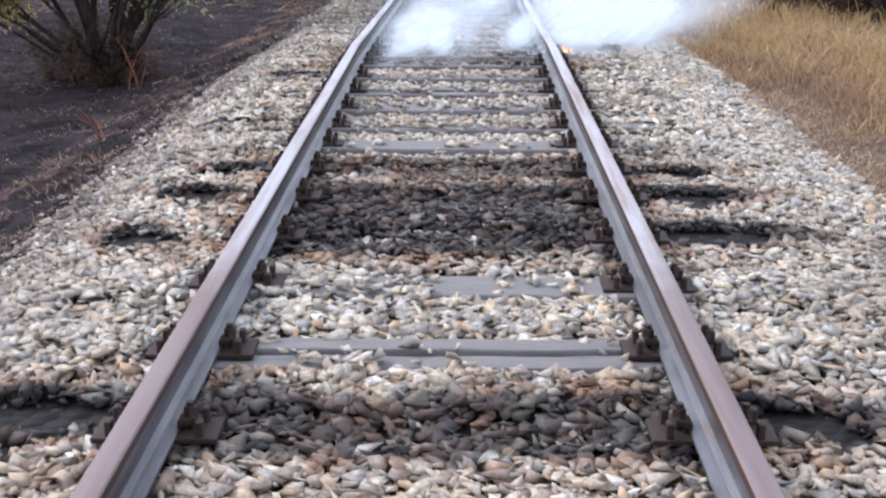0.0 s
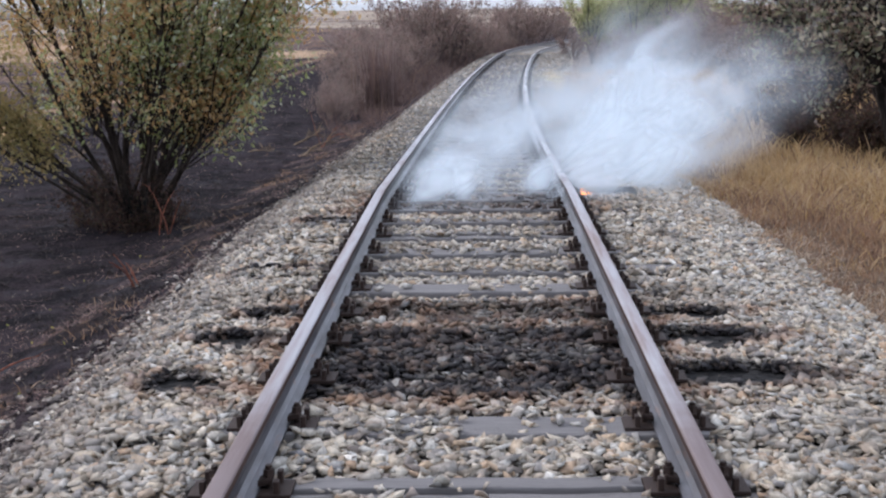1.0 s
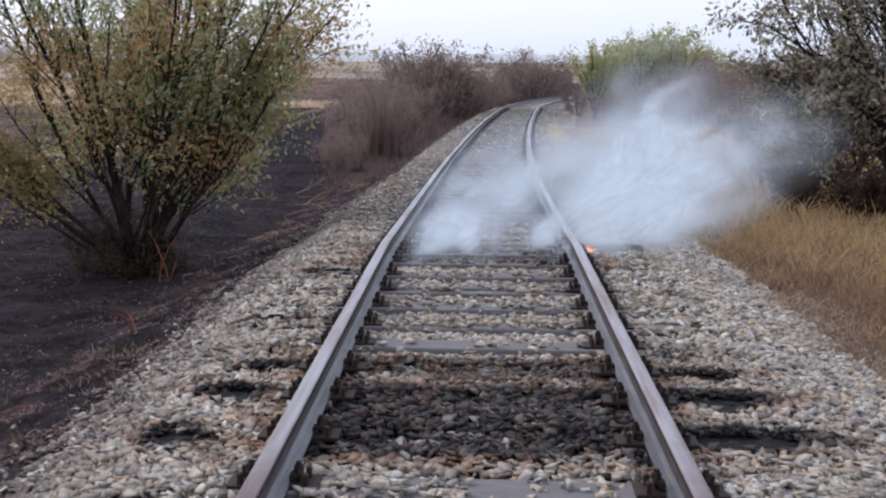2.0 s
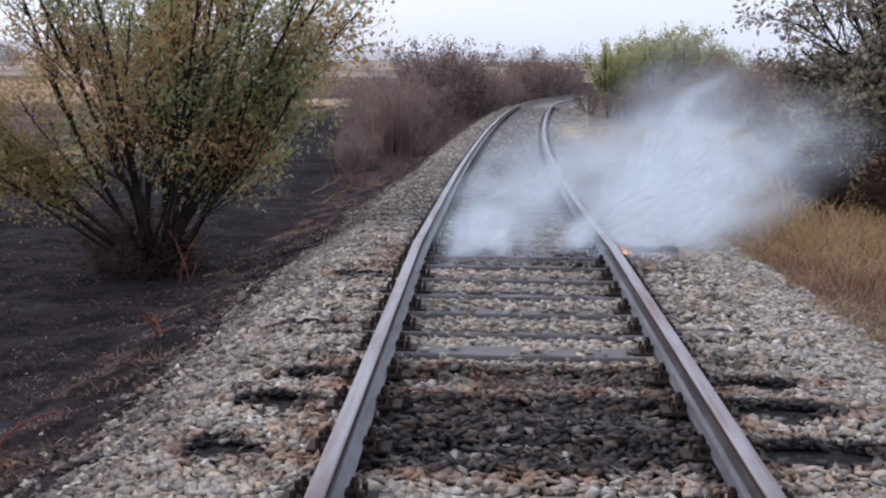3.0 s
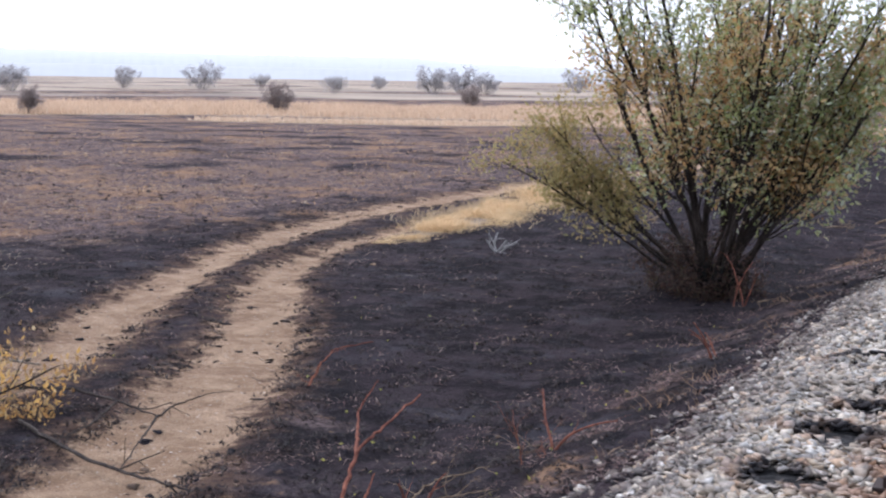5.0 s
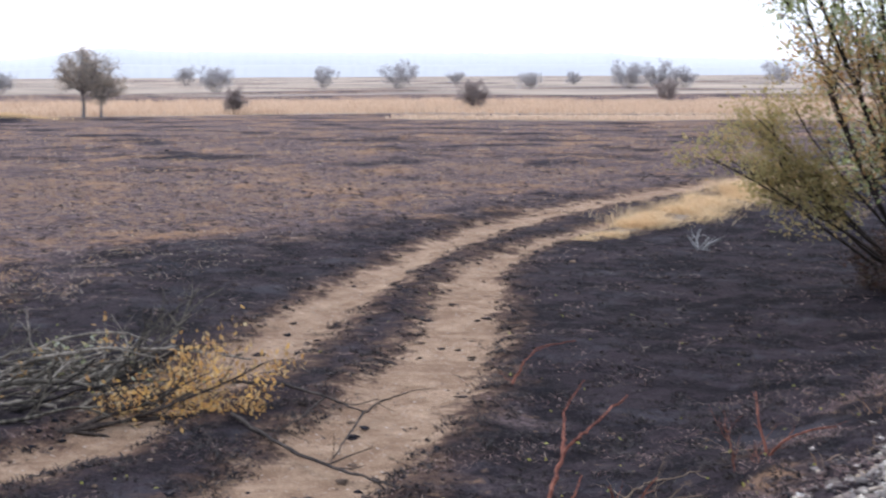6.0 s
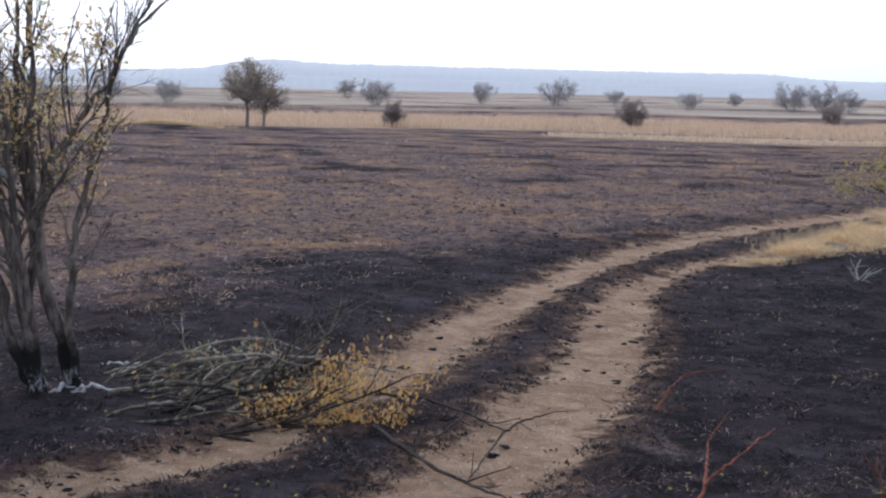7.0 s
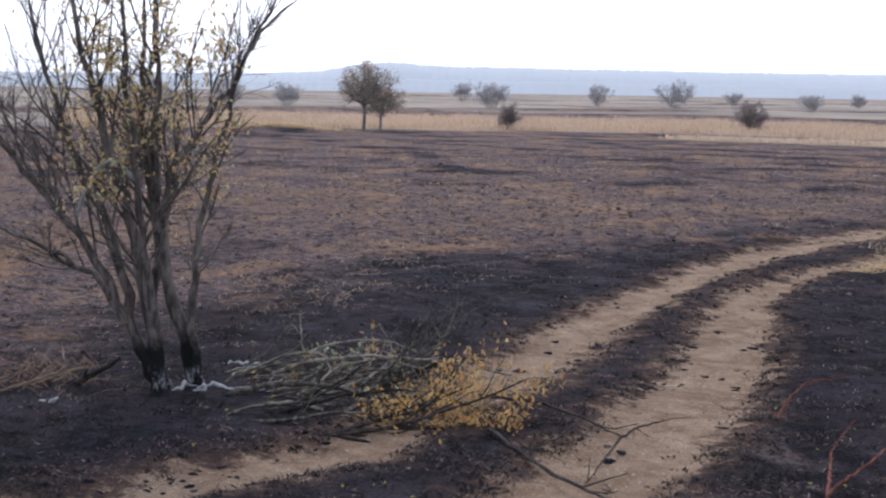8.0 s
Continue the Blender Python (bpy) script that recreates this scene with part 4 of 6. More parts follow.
    q.tube(np.array([VIEW_R * a + VIEW_D * -0.25 + np.array([0, 0, u]) for a, u in hook]), np.linspace(0.022, 0.010, len(hook)), 7)
    for a, u in hook[1:6]:
        for _ in range(2):
            q.limb(VIEW_R * a + VIEW_D * -0.25 + np.array([0, 0, u]), q.r.normal(0, 1, 3) + (0, 0, -0.6), 0.16, 0.006, 1, [(5, 0.2, 0, 2, 0.5, 0.7, 4), (4, 0.25, -0.05, 0, 0, 0, 3)])
    under("lichened_bough", q.wood(LICHEN, "lichened_bough"), tree, "hanging bough crusted with pale lichen")


def build_dark_tree():
    """The sooty tree beyond the smoke on the other side of the line."""
    p = Plant(31)
    spec = [(10, 0.07, 0.02, 11, 0.40, 0.75, 6), (7, 0.12, 0.0, 9, 0.46, 0.7, 4), (5, 0.16, -0.02, 0, 0, 0, 3)]
    for n in range(15):
        a = n * 2.39996
        lean = 0.06 + 0.36 * math.sqrt((n + 0.5) / 15)
        p.limb(p.r.normal(0, 0.22, 3) * (1, 1, 0), (math.cos(a) * lean, math.sin(a) * lean, 1.0), 4.4 * p.r.uniform(0.8, 1.1), 0.050, 0, spec)
    for w in ((-1.2, -0.7, 0.05, 0.44), (-1.1, -0.3, 0.35, 0.50), (-1.2, -0.9, 0.22, 0.50), (-0.9, -0.5, 0.7, 0.56), (-1.2, -0.6, 0.45, 0.48), (-1.0, -1.0, 0.12, 0.42), (0.9, -0.4, 0.5, 0.6), (-0.6, -0.9, 0.45, 0.45), (0.3, -1.0, 0.5, 0.45), (-1.0, 0.0, 0.95, 0.66)):
        p.limb((w[0] * 0.25, 0, 0.75 + p.r.uniform(0, 0.7)), w[:3], 4.2 * w[3], 0.03, 0, spec)
    at = (5.65, 16.6, float(land(5.65, 16.6)) - 0.03)
    plant_thing("smoky_tree", "dark sooty tree with withered brown leaves beside the smoke", "tree", p, at, BARK_DARK,
                [(p.leaves(9, 0.095, LEAF_BROWN, near=0.07, only=lambda t: t[0][2] > 0.9 and noise.noise(Vector(t[0]) * 1.5) > -0.22), "withered brown and grey leaves")])


def scrub(seed, height, width, leaf, wood, per, size, lean=0.5, count=14, droop=0.0, spread=0.6):
    p = Plant(seed)
    spec = [(6, 0.07, 0.03, 8, 0.46, spread, 4), (4, 0.12, 0.02, 5, 0.5, spread + 0.1, 3), (3, 0.15, 0.0, 0, 0, 0, 3)]
    for n in range(count):
        a = n * 2.39996
        s = lean * math.sqrt((n + 0.5) / count)
        p.limb((math.cos(a) * width * 0.22 * s, math.sin(a) * width * 0.22 * s, -0.05), (math.cos(a) * s, math.sin(a) * s, 1), height * p.r.uniform(0.7, 1.0), 0.035 * height / 3, 0, spec)
    return p, [(p.leaves(per, size, leaf, near=size * 0.8, droop=droop), "")]


def far_plants():
    def put(kind, label, cat, p, leaves, x, y, wood, group=""):
        return plant_thing(kind, label, cat, p, (x, y, float(land(x, y)) - 0.05), wood, leaves, group)

    # thicket along the outside of the curve
    r = random.Random(5)
    thicket = [(-3.3, 29, 1.0), (-3.4, 31, 1.1), (-3.3, 34, 1.5), (-3.4, 37, 1.7), (-3.3, 40, 1.9), (-3.9, 43, 1.7), (-3.6, 44, 1.9), (-4.0, 46, 2.3), (-2.6, 48, 1.8), (-2.5, 53, 3.5),
               (-1.7, 55, 3.4), (-1.0, 57, 2.5), (-2.3, 58, 3.1), (-0.2, 62, 2.1), (0.5, 70, 2.5), (1.7, 76, 3.4), (2.9, 78, 3.3), (2.2, 84, 2.4), (4.2, 88, 2.3), (5.6, 92, 2.4), (-3.3, 36, 1.0), (-2.9, 33, 0.9), (0.4, 66, 1.6), (-3.0, 43, 1.3)]
    protos = [scrub(40 + n, 2.4, 2.4, LEAF_DULL, BARK_SCRUB, 7, 0.10, 0.60) for n in range(4)]
    made = []
    for n, (p, lv) in enumerate(protos):
        x, y, h = thicket[n]
        h *= r.uniform(0.7, 1.05)
        ob = put("scrub_bush", "dull brown leafless scrub bush beside the line", "bush", p, lv, x, y, BARK_SCRUB, "thicket along the curve")
        ob.scale = (h / 2.4,) * 3
        made.append((ob, 2.4))
    for n, (x, y, h) in enumerate(thicket[4:]):
        h *= r.uniform(0.88, 1.06)
        src, base = made[n % 4]
        ob = copy_thing(src, pose(x, y, float(land(x, y)) - 0.05, 0, 0, r.uniform(0, 360)))
        ob.scale = (h / base * r.uniform(0.95, 1.25), h / base * r.uniform(0.95, 1.2), h / base)
    # low dark brush under the sooty tree
    for n, (x, y, h) in enumerate([(5.2, 17.2, 0.6), (6.3, 17.3, 0.8), (7.1, 18.4, 1.1), (5.0, 19.2, 0.9), (7.7, 17.6, 0.8), (5.6, 17.9, 0.8), (4.4, 17.6, 0.5), (5.4, 20.2, 1.7), (6.5, 20.4, 1.9), (7.6, 20.0, 1.8), (4.7, 20.6, 1.3), (8.4, 20.8, 2.0)]):
        q, lv = scrub(160 + n, h, h * 1.3, LEAF_SINGED, BARK_DARK, 7, 0.07, 0.8, 12)
        put("dark_brush", "low dark brush under the sooty tree", "bush", q, lv, x, y, BARK_DARK, "brush under the tree")
    # poplars and green trees inside the curve
    for n, (x, y, h, w) in enumerate([(4.5, 53, 3.0, 0.07), (5.0, 54, 2.9, 0.07), (5.6, 57, 2.6, 0.10)]):
        p, lv = scrub(60 + n, h - 0.2, 0.8, LEAF_GREEN, BARK, 14, 0.11, w, 9, spread=0.28)
        put("poplar_sapling", "slender upright green poplar beside the line", "tree", p, lv, x, y, BARK, "poplars inside the curve")
    for n, (x, y, h) in enumerate([(6.6, 57, 3.0), (7.9, 58, 3.4), (9.3, 61, 3.2), (10.6, 63, 2.8)]):
        p, lv = scrub(70 + n, h, 3.0, LEAF_GREEN, BARK, 17, 0.14, 0.5, 18)
        put("green_tree", "leafy green tree with a rounded crown", "tree", p, lv, x, y, BARK, "green trees inside the curve")
    for n, (x, y, h) in enumerate([(4.6, 48, 1.4), (6.0, 49, 1.8), (5.3, 43, 1.1), (7.3, 46, 2.0), (9.4, 54, 2.9), (4.1, 57, 1.3), (9.5, 48, 2.4), (8.2, 38, 1.6), (11, 46, 2.8)]):
        src, base = made[n % 4]
        ob = copy_thing(src, pose(x, y, float(land(x, y)) - 0.05, 0, 0, 40 * n))
        ob.scale = (h / base * 1.1, h / base * 1.1, h / base)
        tagged(ob, "brown scrub bush on the inner side of the curve", "bush", "scrub inside the curve")


LEAF_BUSH = leaf_material("field_bush_leaf", (0.27, 0.22, 0.205), (0.33, 0.27, 0.245), (0.25, 0.215, 0.205))
LEAF_TAN = leaf_material("tan_leaf", (0.36, 0.29, 0.24), (0.48, 0.39, 0.29), (0.31, 0.27, 0.25))


def field_trees():
    def polar(azimuth, d):
        a = radians(azimuth)
        return -0.4 - d * math.sin(a), d * math.cos(a)

    def put(name, label, p, lv, az, d, wood):
        x, y = polar(az, d)
        return plant_thing(name, label, "tree", p, (x, y, float(land(x, y)) - 0.05), wood, lv, "trees out on the field")

    p = Plant(81)
    spec = [(7, 0.10, 0.02, 9, 0.45, 0.9, 5), (5, 0.14, 0.0, 8, 0.5, 0.9, 4), (3, 0.15, 0.0, 0, 0, 0, 3)]
    p.tube([(-0.5, 0.2, -0.1), (-0.42, 0.2, 0.8), (-0.55, 0.2, 1.7), (-0.4, 0.2, 2.9)], [0.13, 0.10, 0.08, 0.04], 8)
    p.tube([(0.65, 0.5, -0.1), (0.70, 0.5, 0.8), (0.85, 0.5, 1.7)], [0.09, 0.07, 0.04], 8)
    for n in range(20):  # a broad dome
        a, s = n * 2.39996, 0.10 + 1.15 * math.sqrt((n + 0.5) / 20)
        p.limb((-0.47, 0.2, 2.1 - 0.55 * s), (math.cos(a) * s, math.sin(a) * s, 0.85), 2.25 * p.r.uniform(0.85, 1.1), 0.055, 0, spec)
    for n in range(12):  # and a lower one beside it
        a, s = n * 2.39996, 0.10 + 1.1 * math.sqrt((n + 0.5) / 12)
        p.limb((0.72, 0.5, 1.35 - 0.35 * s), (math.cos(a) * s + 0.15, math.sin(a) * s, 0.8), 1.6 * p.r.uniform(0.85, 1.1), 0.045, 0, spec)
    put("field_tree", "round-crowned tree with two trunks, sparse tan leaves", p, [(p.leaves(5, 0.12, LEAF_TAN, near=0.16), "")], 49.3, 79, BARK_HAZY)
    src = {}
    for n, (az, d, h, w) in enumerate([(32.9, 91, 2.0, 0.35), (43.8, 200, 4.0, 0.6), (36.0, 255, 5.0, 0.65), (39.2, 270, 4.0, 0.5), (52.6, 190, 3.2, 0.6), (26.2, 215, 4.6, 0.6), (25.0, 225, 4.4, 0.6), (23.9, 230, 3.6, 0.6), (24.6, 120, 2.0, 0.5), (30.4, 220, 3.0, 0.6), (45.0, 330, 4.5, 0.5), (55, 240, 4.5, 0.6), (58, 210, 4, 0.6), (28.5, 300, 3.0, 0.6), (33.5, 330, 3.4, 0.6), (20.0, 260, 4.2, 0.6), (17.5, 300, 4.5, 0.6), (43.2, 84, 1.6, 0.3)]):
        q, lv = scrub(90 + n, h, h, LEAF_BUSH if d < 130 else LEAF_HAZY, BARK_GREY, 14, 0.035 * h + 0.04, w * 1.25, 12, spread=1.0)
        put("field_tree", "lone leafless tree far out on the hazy field", q, lv, az, d, BARK_SCRUB if d < 130 else BARK_HAZY)


build_willow()
build_bare_tree()
build_dark_tree()
far_plants()
field_trees()


# ---- hazy hills ----
def build_hills():
    # distance haze is put into the pale greys of both ridges
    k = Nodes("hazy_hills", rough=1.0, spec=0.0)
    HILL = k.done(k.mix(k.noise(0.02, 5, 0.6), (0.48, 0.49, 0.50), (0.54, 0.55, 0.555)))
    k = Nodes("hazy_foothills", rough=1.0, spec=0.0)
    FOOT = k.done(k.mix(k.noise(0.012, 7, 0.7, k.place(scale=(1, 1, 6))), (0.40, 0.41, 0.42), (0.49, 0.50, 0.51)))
    rise = ([-30, 0, 10, 19.5, 25, 27, 36, 41.6, 45, 46.6, 47.5, 48.6, 49.6, 51, 54, 60, 90], [5, 6, 8, 11, 14, 17.5, 19, 19.5, 20, 21, 22.5, 22.5, 20.5, 15, 12.5, 11, 8])
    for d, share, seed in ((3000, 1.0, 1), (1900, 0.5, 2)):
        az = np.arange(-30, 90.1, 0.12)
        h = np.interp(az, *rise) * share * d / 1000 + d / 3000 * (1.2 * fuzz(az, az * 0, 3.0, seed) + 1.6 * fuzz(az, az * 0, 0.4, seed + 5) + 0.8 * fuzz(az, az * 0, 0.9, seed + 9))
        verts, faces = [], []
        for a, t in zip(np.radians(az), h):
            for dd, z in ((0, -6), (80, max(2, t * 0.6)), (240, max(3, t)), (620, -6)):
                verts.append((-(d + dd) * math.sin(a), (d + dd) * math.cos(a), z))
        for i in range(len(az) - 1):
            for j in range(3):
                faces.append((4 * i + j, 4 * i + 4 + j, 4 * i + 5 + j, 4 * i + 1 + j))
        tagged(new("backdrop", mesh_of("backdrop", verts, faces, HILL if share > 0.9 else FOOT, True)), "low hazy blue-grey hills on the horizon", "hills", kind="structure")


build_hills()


# ---- dry grass, stubble and litter ----
def blade_mesh(name, r, x, y, z, height, width, lean, material, bend=0.5):
    """Standing blades: two short lengths each, the upper one bent over."""
    n = len(x)
    a = r.uniform(0, 6.28, n)
    out = np.stack([np.cos(a), np.sin(a), np.zeros(n)], -1)
    across = np.stack([-np.sin(a), np.cos(a), np.zeros(n)], -1)
    turn = r.uniform(-1.2, 1.2, n)
    across = across * np.cos(turn)[:, None] + out * np.sin(turn)[:, None]
    base = np.stack([x, y, z], -1)
    h, l = np.asarray(height).reshape(-1, 1), np.asarray(lean).reshape(-1, 1) * r.uniform(0.3, 1.4, n)[:, None]
    w = (np.asarray(width) * r.uniform(0.6, 1.3, n))[:, None] * across * 0.5
    up = np.array([0, 0, 1.0])
    p1 = base + h * 0.55 * up + out * h * l * 0.35
    p2 = base + h * (1 - bend * 0.25) * up + out * h * l
    v = np.stack([base - w, base + w, p1 + w * 0.8, p1 - w * 0.8, p2 + w * 0.15, p2 - w * 0.15], 1).reshape(-1, 3)
    k = np.arange(n)[:, None] * 6
    q = np.stack([k + [0, 1, 2, 3], k + [3, 2, 4, 5]], 1).reshape(-1, 4)
    return fast_mesh(name, v, q, 4, material)


def stuff(name, me, label, category):
    return tagged(new(name, me), label, category, kind="stuff")


def wedge(r, n, az0, az1, d0, d1, power=1.0):
    """Random places in a fan about the start of the walk."""
    a = np.radians(r.uniform(az0, az1, n))
    d = d0 * (d1 / d0) ** (r.uniform(0, 1, n) ** power)
    return -0.3 - d * np.sin(a), 0.3 + d * np.cos(a), d


def side(x, y):
    return x - track_x(np.minimum(y, 130))


def build_litter():
    r = np.random.RandomState(71)
    # short charred stubble
    x, y, d = wedge(r, 100000, -2, 70, 3.2, 55)
    keep = (side(x, y) < -2.25) & (rut(x, y) < -0.02 + 0.1 * fuzz(x, y, 0.8, 31)) & (fuzz(x, y, 0.8, 32) + 0.6 * fuzz(x, y, 2.4, 33) > 0.0)
    x, y, d = x[keep], y[keep], d[keep]
    stuff("stubble", blade_mesh("stubble", r, x, y, land(x, y) - 0.01, r.uniform(0.008, 0.034, len(x)) * (1 + d / 40), 0.007 + d * 0.0006, np.full(len(x), 1.8), STUBBLE),
          "charred black grass stubble on the burnt field", "stubble")
    # burnt tufts, crowding the edges of the ruts
    cx, cy, d = wedge(r, 15000, 8, 70, 3.4, 34)
    near = np.abs(rut(cx, cy) + 0.04) < 0.16
    keep = (side(cx, cy) < -2.5) & (rut(cx, cy) < 0.14) & (near | (r.uniform(size=len(cx)) < 0.38)) & (fuzz(cx, cy, 0.9, 36) > -0.3)
    cx, cy, d = cx[keep], cy[keep], d[keep]
    n = 11
    spread = r.uniform(0.015, 0.05, len(cx))
    x, y = (np.repeat(c, n) + r.normal(0, 1, n * len(cx)) * np.repeat(spread, n) for c in (cx, cy))
    stuff("burnt_tufts", blade_mesh("burnt_tufts", r, x, y, land(x, y) - 0.008, r.uniform(0.012, 0.05, len(x)), 0.008 + np.repeat(d, n) * 0.0007, r.uniform(0.8, 2.2, len(x)), STUBBLE),
          "low burnt grass tufts beside the wheel ruts", "stubble")
    # reddish flecks of half-burnt litter all over the ash
    x, y, d = wedge(r, 120000, 6, 70, 4, 45)
    keep = (side(x, y) < -3.0) & (rut(x, y) < 0.05) & (fuzz(x, y, 1.6, 57) + 0.7 * fuzz(x, y, 0.5, 58) > 0.45 - 0.5 * smooth(1.0, 6.0, np.interp(y, *RUT_L) - x))
    x, y, d = x[keep], y[keep], d[keep]
    stuff("field_litter", blade_mesh("field_litter", r, x, y, land(x, y) + 0.002, r.uniform(0.005, 0.016, len(x)) * (1 + d / 30), 0.004 + d * 0.0004, r.uniform(1.5, 4.0, len(x)), LITTER_RED),
          "reddish half-burnt litter between the charred tufts", "litter")
    # straw that lies about, thickest in drifts
    x, y, d = wedge(r, 90000, -2, 70, 3.5, 70)
    drift = 0.8 * fuzz(x, y, 5.0, 41) + 0.7 * fuzz(x, y, 1.3, 42)
    beyond = smooth(2.5, 7.0, np.interp(y, *RUT_L) - x + 2.5 * smooth(12, 22, y))
    keep = (side(x, y) < -2.3) & (rut(x, y) < 0.05) & (r.uniform(size=len(x)) < np.clip(0.012 + 0.8 * beyond * smooth(-0.1, 0.7, drift), 0, 1))
    x, y, d = x[keep], y[keep], d[keep]
    stuff("straw_litter", blade_mesh("straw_litter", r, x, y, land(x, y) + 0.005, r.uniform(0.008, 0.026, len(x)), 0.003 + d * 0.0004, r.uniform(2.0, 4.5, len(x)), STRAW_LITTER),
          "scattered scorched straw left between the burnt tufts", "straw")
    # rust-coloured drifts of straw that the fire passed over
    x, y, d = wedge(r, 120000, 22, 70, 14, 62)
    drift = fuzz(x, y, 6.5, 47) + 0.8 * fuzz(x, y, 1.5, 48) + 0.5 * fuzz(x, y, 0.6, 49)
    beyond = smooth(2.0, 5.0, np.interp(y, *RUT_L) - x + 2.5 * smooth(12, 22, y))
    keep = (beyond > 0.4) & (r.uniform(size=len(x)) < 0.9 * smooth(0.55, 1.25, drift))
    x, y, d = x[keep], y[keep], d[keep]
    stuff("straw_drifts", blade_mesh("straw_drifts", r, x, y, land(x, y), r.uniform(0.010, 0.030, len(x)) * (1 + d / 25), 0.003 + d * 0.00045, r.uniform(1.5, 4.5, len(x)), STRAW_DRIFT),
          "drifts of rust-coloured straw left on the burnt field", "straw")
    # sooty stones strewn down the slope, and flecks of burnt litter between them
    y = 1.5 + 22 * r.uniform(0, 1, 5200) ** 1.5
    u = -1.95 - np.abs(r.normal(0, 0.42, 5200))
    x = track_x(y) + u
    keep = fuzz(x, y, 0.7, 53) > -0.5 + 0.8 * smooth(-2.2, -3.2, u)
    x, y = x[keep], y[keep]
    s = r.uniform(0.008, 0.030, len(x))
    strewn = scatter("strewn_stones", stone_shapes(10, 7, 78), x, y, land(x, y) + s * 0.2, s, spin(r, len(x)), CLOD_RED, None)
    tagged(strewn, "sooty stones and crumbs strewn down the embankment", "stones")
    y = 1.5 + 26 * r.uniform(0, 1, 80000) ** 1.6
    u = -2.65 + r.normal(0, 0.48, 80000)
    x = track_x(y) + u
    keep = (u < -1.9) & (fuzz(x, y, 1.1, 55) + 0.6 * fuzz(x, y, 0.35, 56) > 0.42)
    x, y = x[keep], y[keep]
    stuff("slope_litter", blade_mesh("slope_litter", r, x, y, land(x, y) + 0.003, r.uniform(0.006, 0.022, len(x)), np.full(len(x), 0.007), r.uniform(1.5, 4.0, len(x)), LITTER_RED),
          "purplish and reddish burnt litter on the embankment's slope", "litter")
    # flattened straw lying in pale streaks across the field
    cx, cy, d = wedge(r, 700, 20, 66, 13, 48)
    keep = (np.interp(cy, *RUT_L) - cx > 2.5) & (fuzz(cx, cy, 5, 59) > -0.2)
    cx, cy, d = cx[keep], cy[keep], d[keep]
    n = 9
    az = np.repeat(np.arctan2(cx + 0.3, cy), n) + 1.571 + r.normal(0, 0.25, n * len(cx))
    off = r.normal(0, 1, n * len(cx)) * np.repeat(0.10 + 0.012 * d, n)
    x, y = np.repeat(cx, n) + off * np.sin(az) + r.normal(0, 0.03, len(off)), np.repeat(cy, n) + off * np.cos(az) + r.normal(0, 0.03, len(off))
    stuff("straw_streaks", blade_mesh("straw_streaks", r, x, y, land(x, y) + 0.004, r.uniform(0.015, 0.040, len(x)), 0.004 + 0.0005 * np.repeat(d, n), r.uniform(2, 5, len(x)), STRAW_LITTER),
          "flattened pale straw in streaks across the burnt field", "straw")
    # pale bits at the foot of the ballast
    y = r.uniform(2.5, 30, 9000)
    u = -2.75 + r.normal(0, 0.30, 9000)
    x = track_x(y) + u
    keep = fuzz(x, y, 1.2, 51) > 0.62
    x, y = x[keep], y[keep]
    stuff("dead_grass", blade_mesh("dead_grass", r, x, y, land(x, y), r.uniform(0.02, 0.09, len(x)), np.full(len(x), 0.008), r.uniform(1.2, 3.0, len(x)), STRAW_RED),
          "russet dead grass along the foot of the embankment", "grass")
    # bits of charred stalk blown into the ruts
    x, y, d = wedge(r, 16000, 15, 70, 4, 24)
    keep = (rut(x, y) > -0.12) & (fuzz(x, y, 0.6, 95) > 0.2 + 1.2 * smooth(0.0, 0.3, rut(x, y)) * r.uniform(0, 1, len(x)))
    x, y, d = x[keep], y[keep], d[keep]
    stuff("charred_bits", blade_mesh("charred_bits", r, x, y, land(x, y) + 0.003, r.uniform(0.008, 0.025, len(x)), 0.010 + d * 0.0005, r.uniform(2, 5, len(x)), STUBBLE),
          "bits of charred stalk on the sandy ruts", "litter")
    # crumbs of ash and soil in the ruts
    shapes = stone_shapes(8, 7, 77)
    x, y, d = wedge(r, 16000, 15, 70, 4, 26)
    inner = rut(x, y)
    keep = (side(x, y) < -2.4) & (np.abs(inner + 0.02) < 0.30) & (fuzz(x, y, 0.7, 91) + 0.5 * fuzz(x, y, 0.2, 92) > 0.15 + 0.9 * smooth(0.0, 0.3, inner))
    x, y, d = x[keep], y[keep], d[keep]
    s = r.uniform(0.006, 0.024, len(x)) * (0.6 + d / 20)
    clod = scatter("clods", shapes, x, y, land(x, y) + s * 0.15, s, spin(r, len(x)), CLOD, None)
    tagged(clod, "small clods of dark soil and ash about the ruts", "clods")
    x, y, d = wedge(r, 5000, 15, 70, 4, 26)
    keep = (rut(x, y) > 0.0) & (fuzz(x, y, 0.9, 97) > 0.0)
    x, y, d = x[keep], y[keep], d[keep]
    s = r.uniform(0.004, 0.012, len(x)) * (0.7 + d / 20)
    pebble = scatter("pebbles", shapes, x, y, land(x, y) + s * 0.2, s, spin(r, len(x)), STONE, None)
    tagged(pebble, "small pale pebbles in the sandy wheel ruts", "pebbles")
    # flat cakes of ash and turf dropped in the ruts
    x, y, d = wedge(r, 2600, 15, 70, 4, 26)
    keep = (rut(x, y) > -0.15) & (fuzz(x, y, 1.4, 99) > -0.1)
    x, y = x[keep][:330], y[keep][:330]
    s = r.uniform(0.02, 0.06, len(x)) * (0.7 + np.hypot(x, y) / 40)
    flatten = spin(r, len(x)) * np.array([1, 1, 0.5])[:, None]
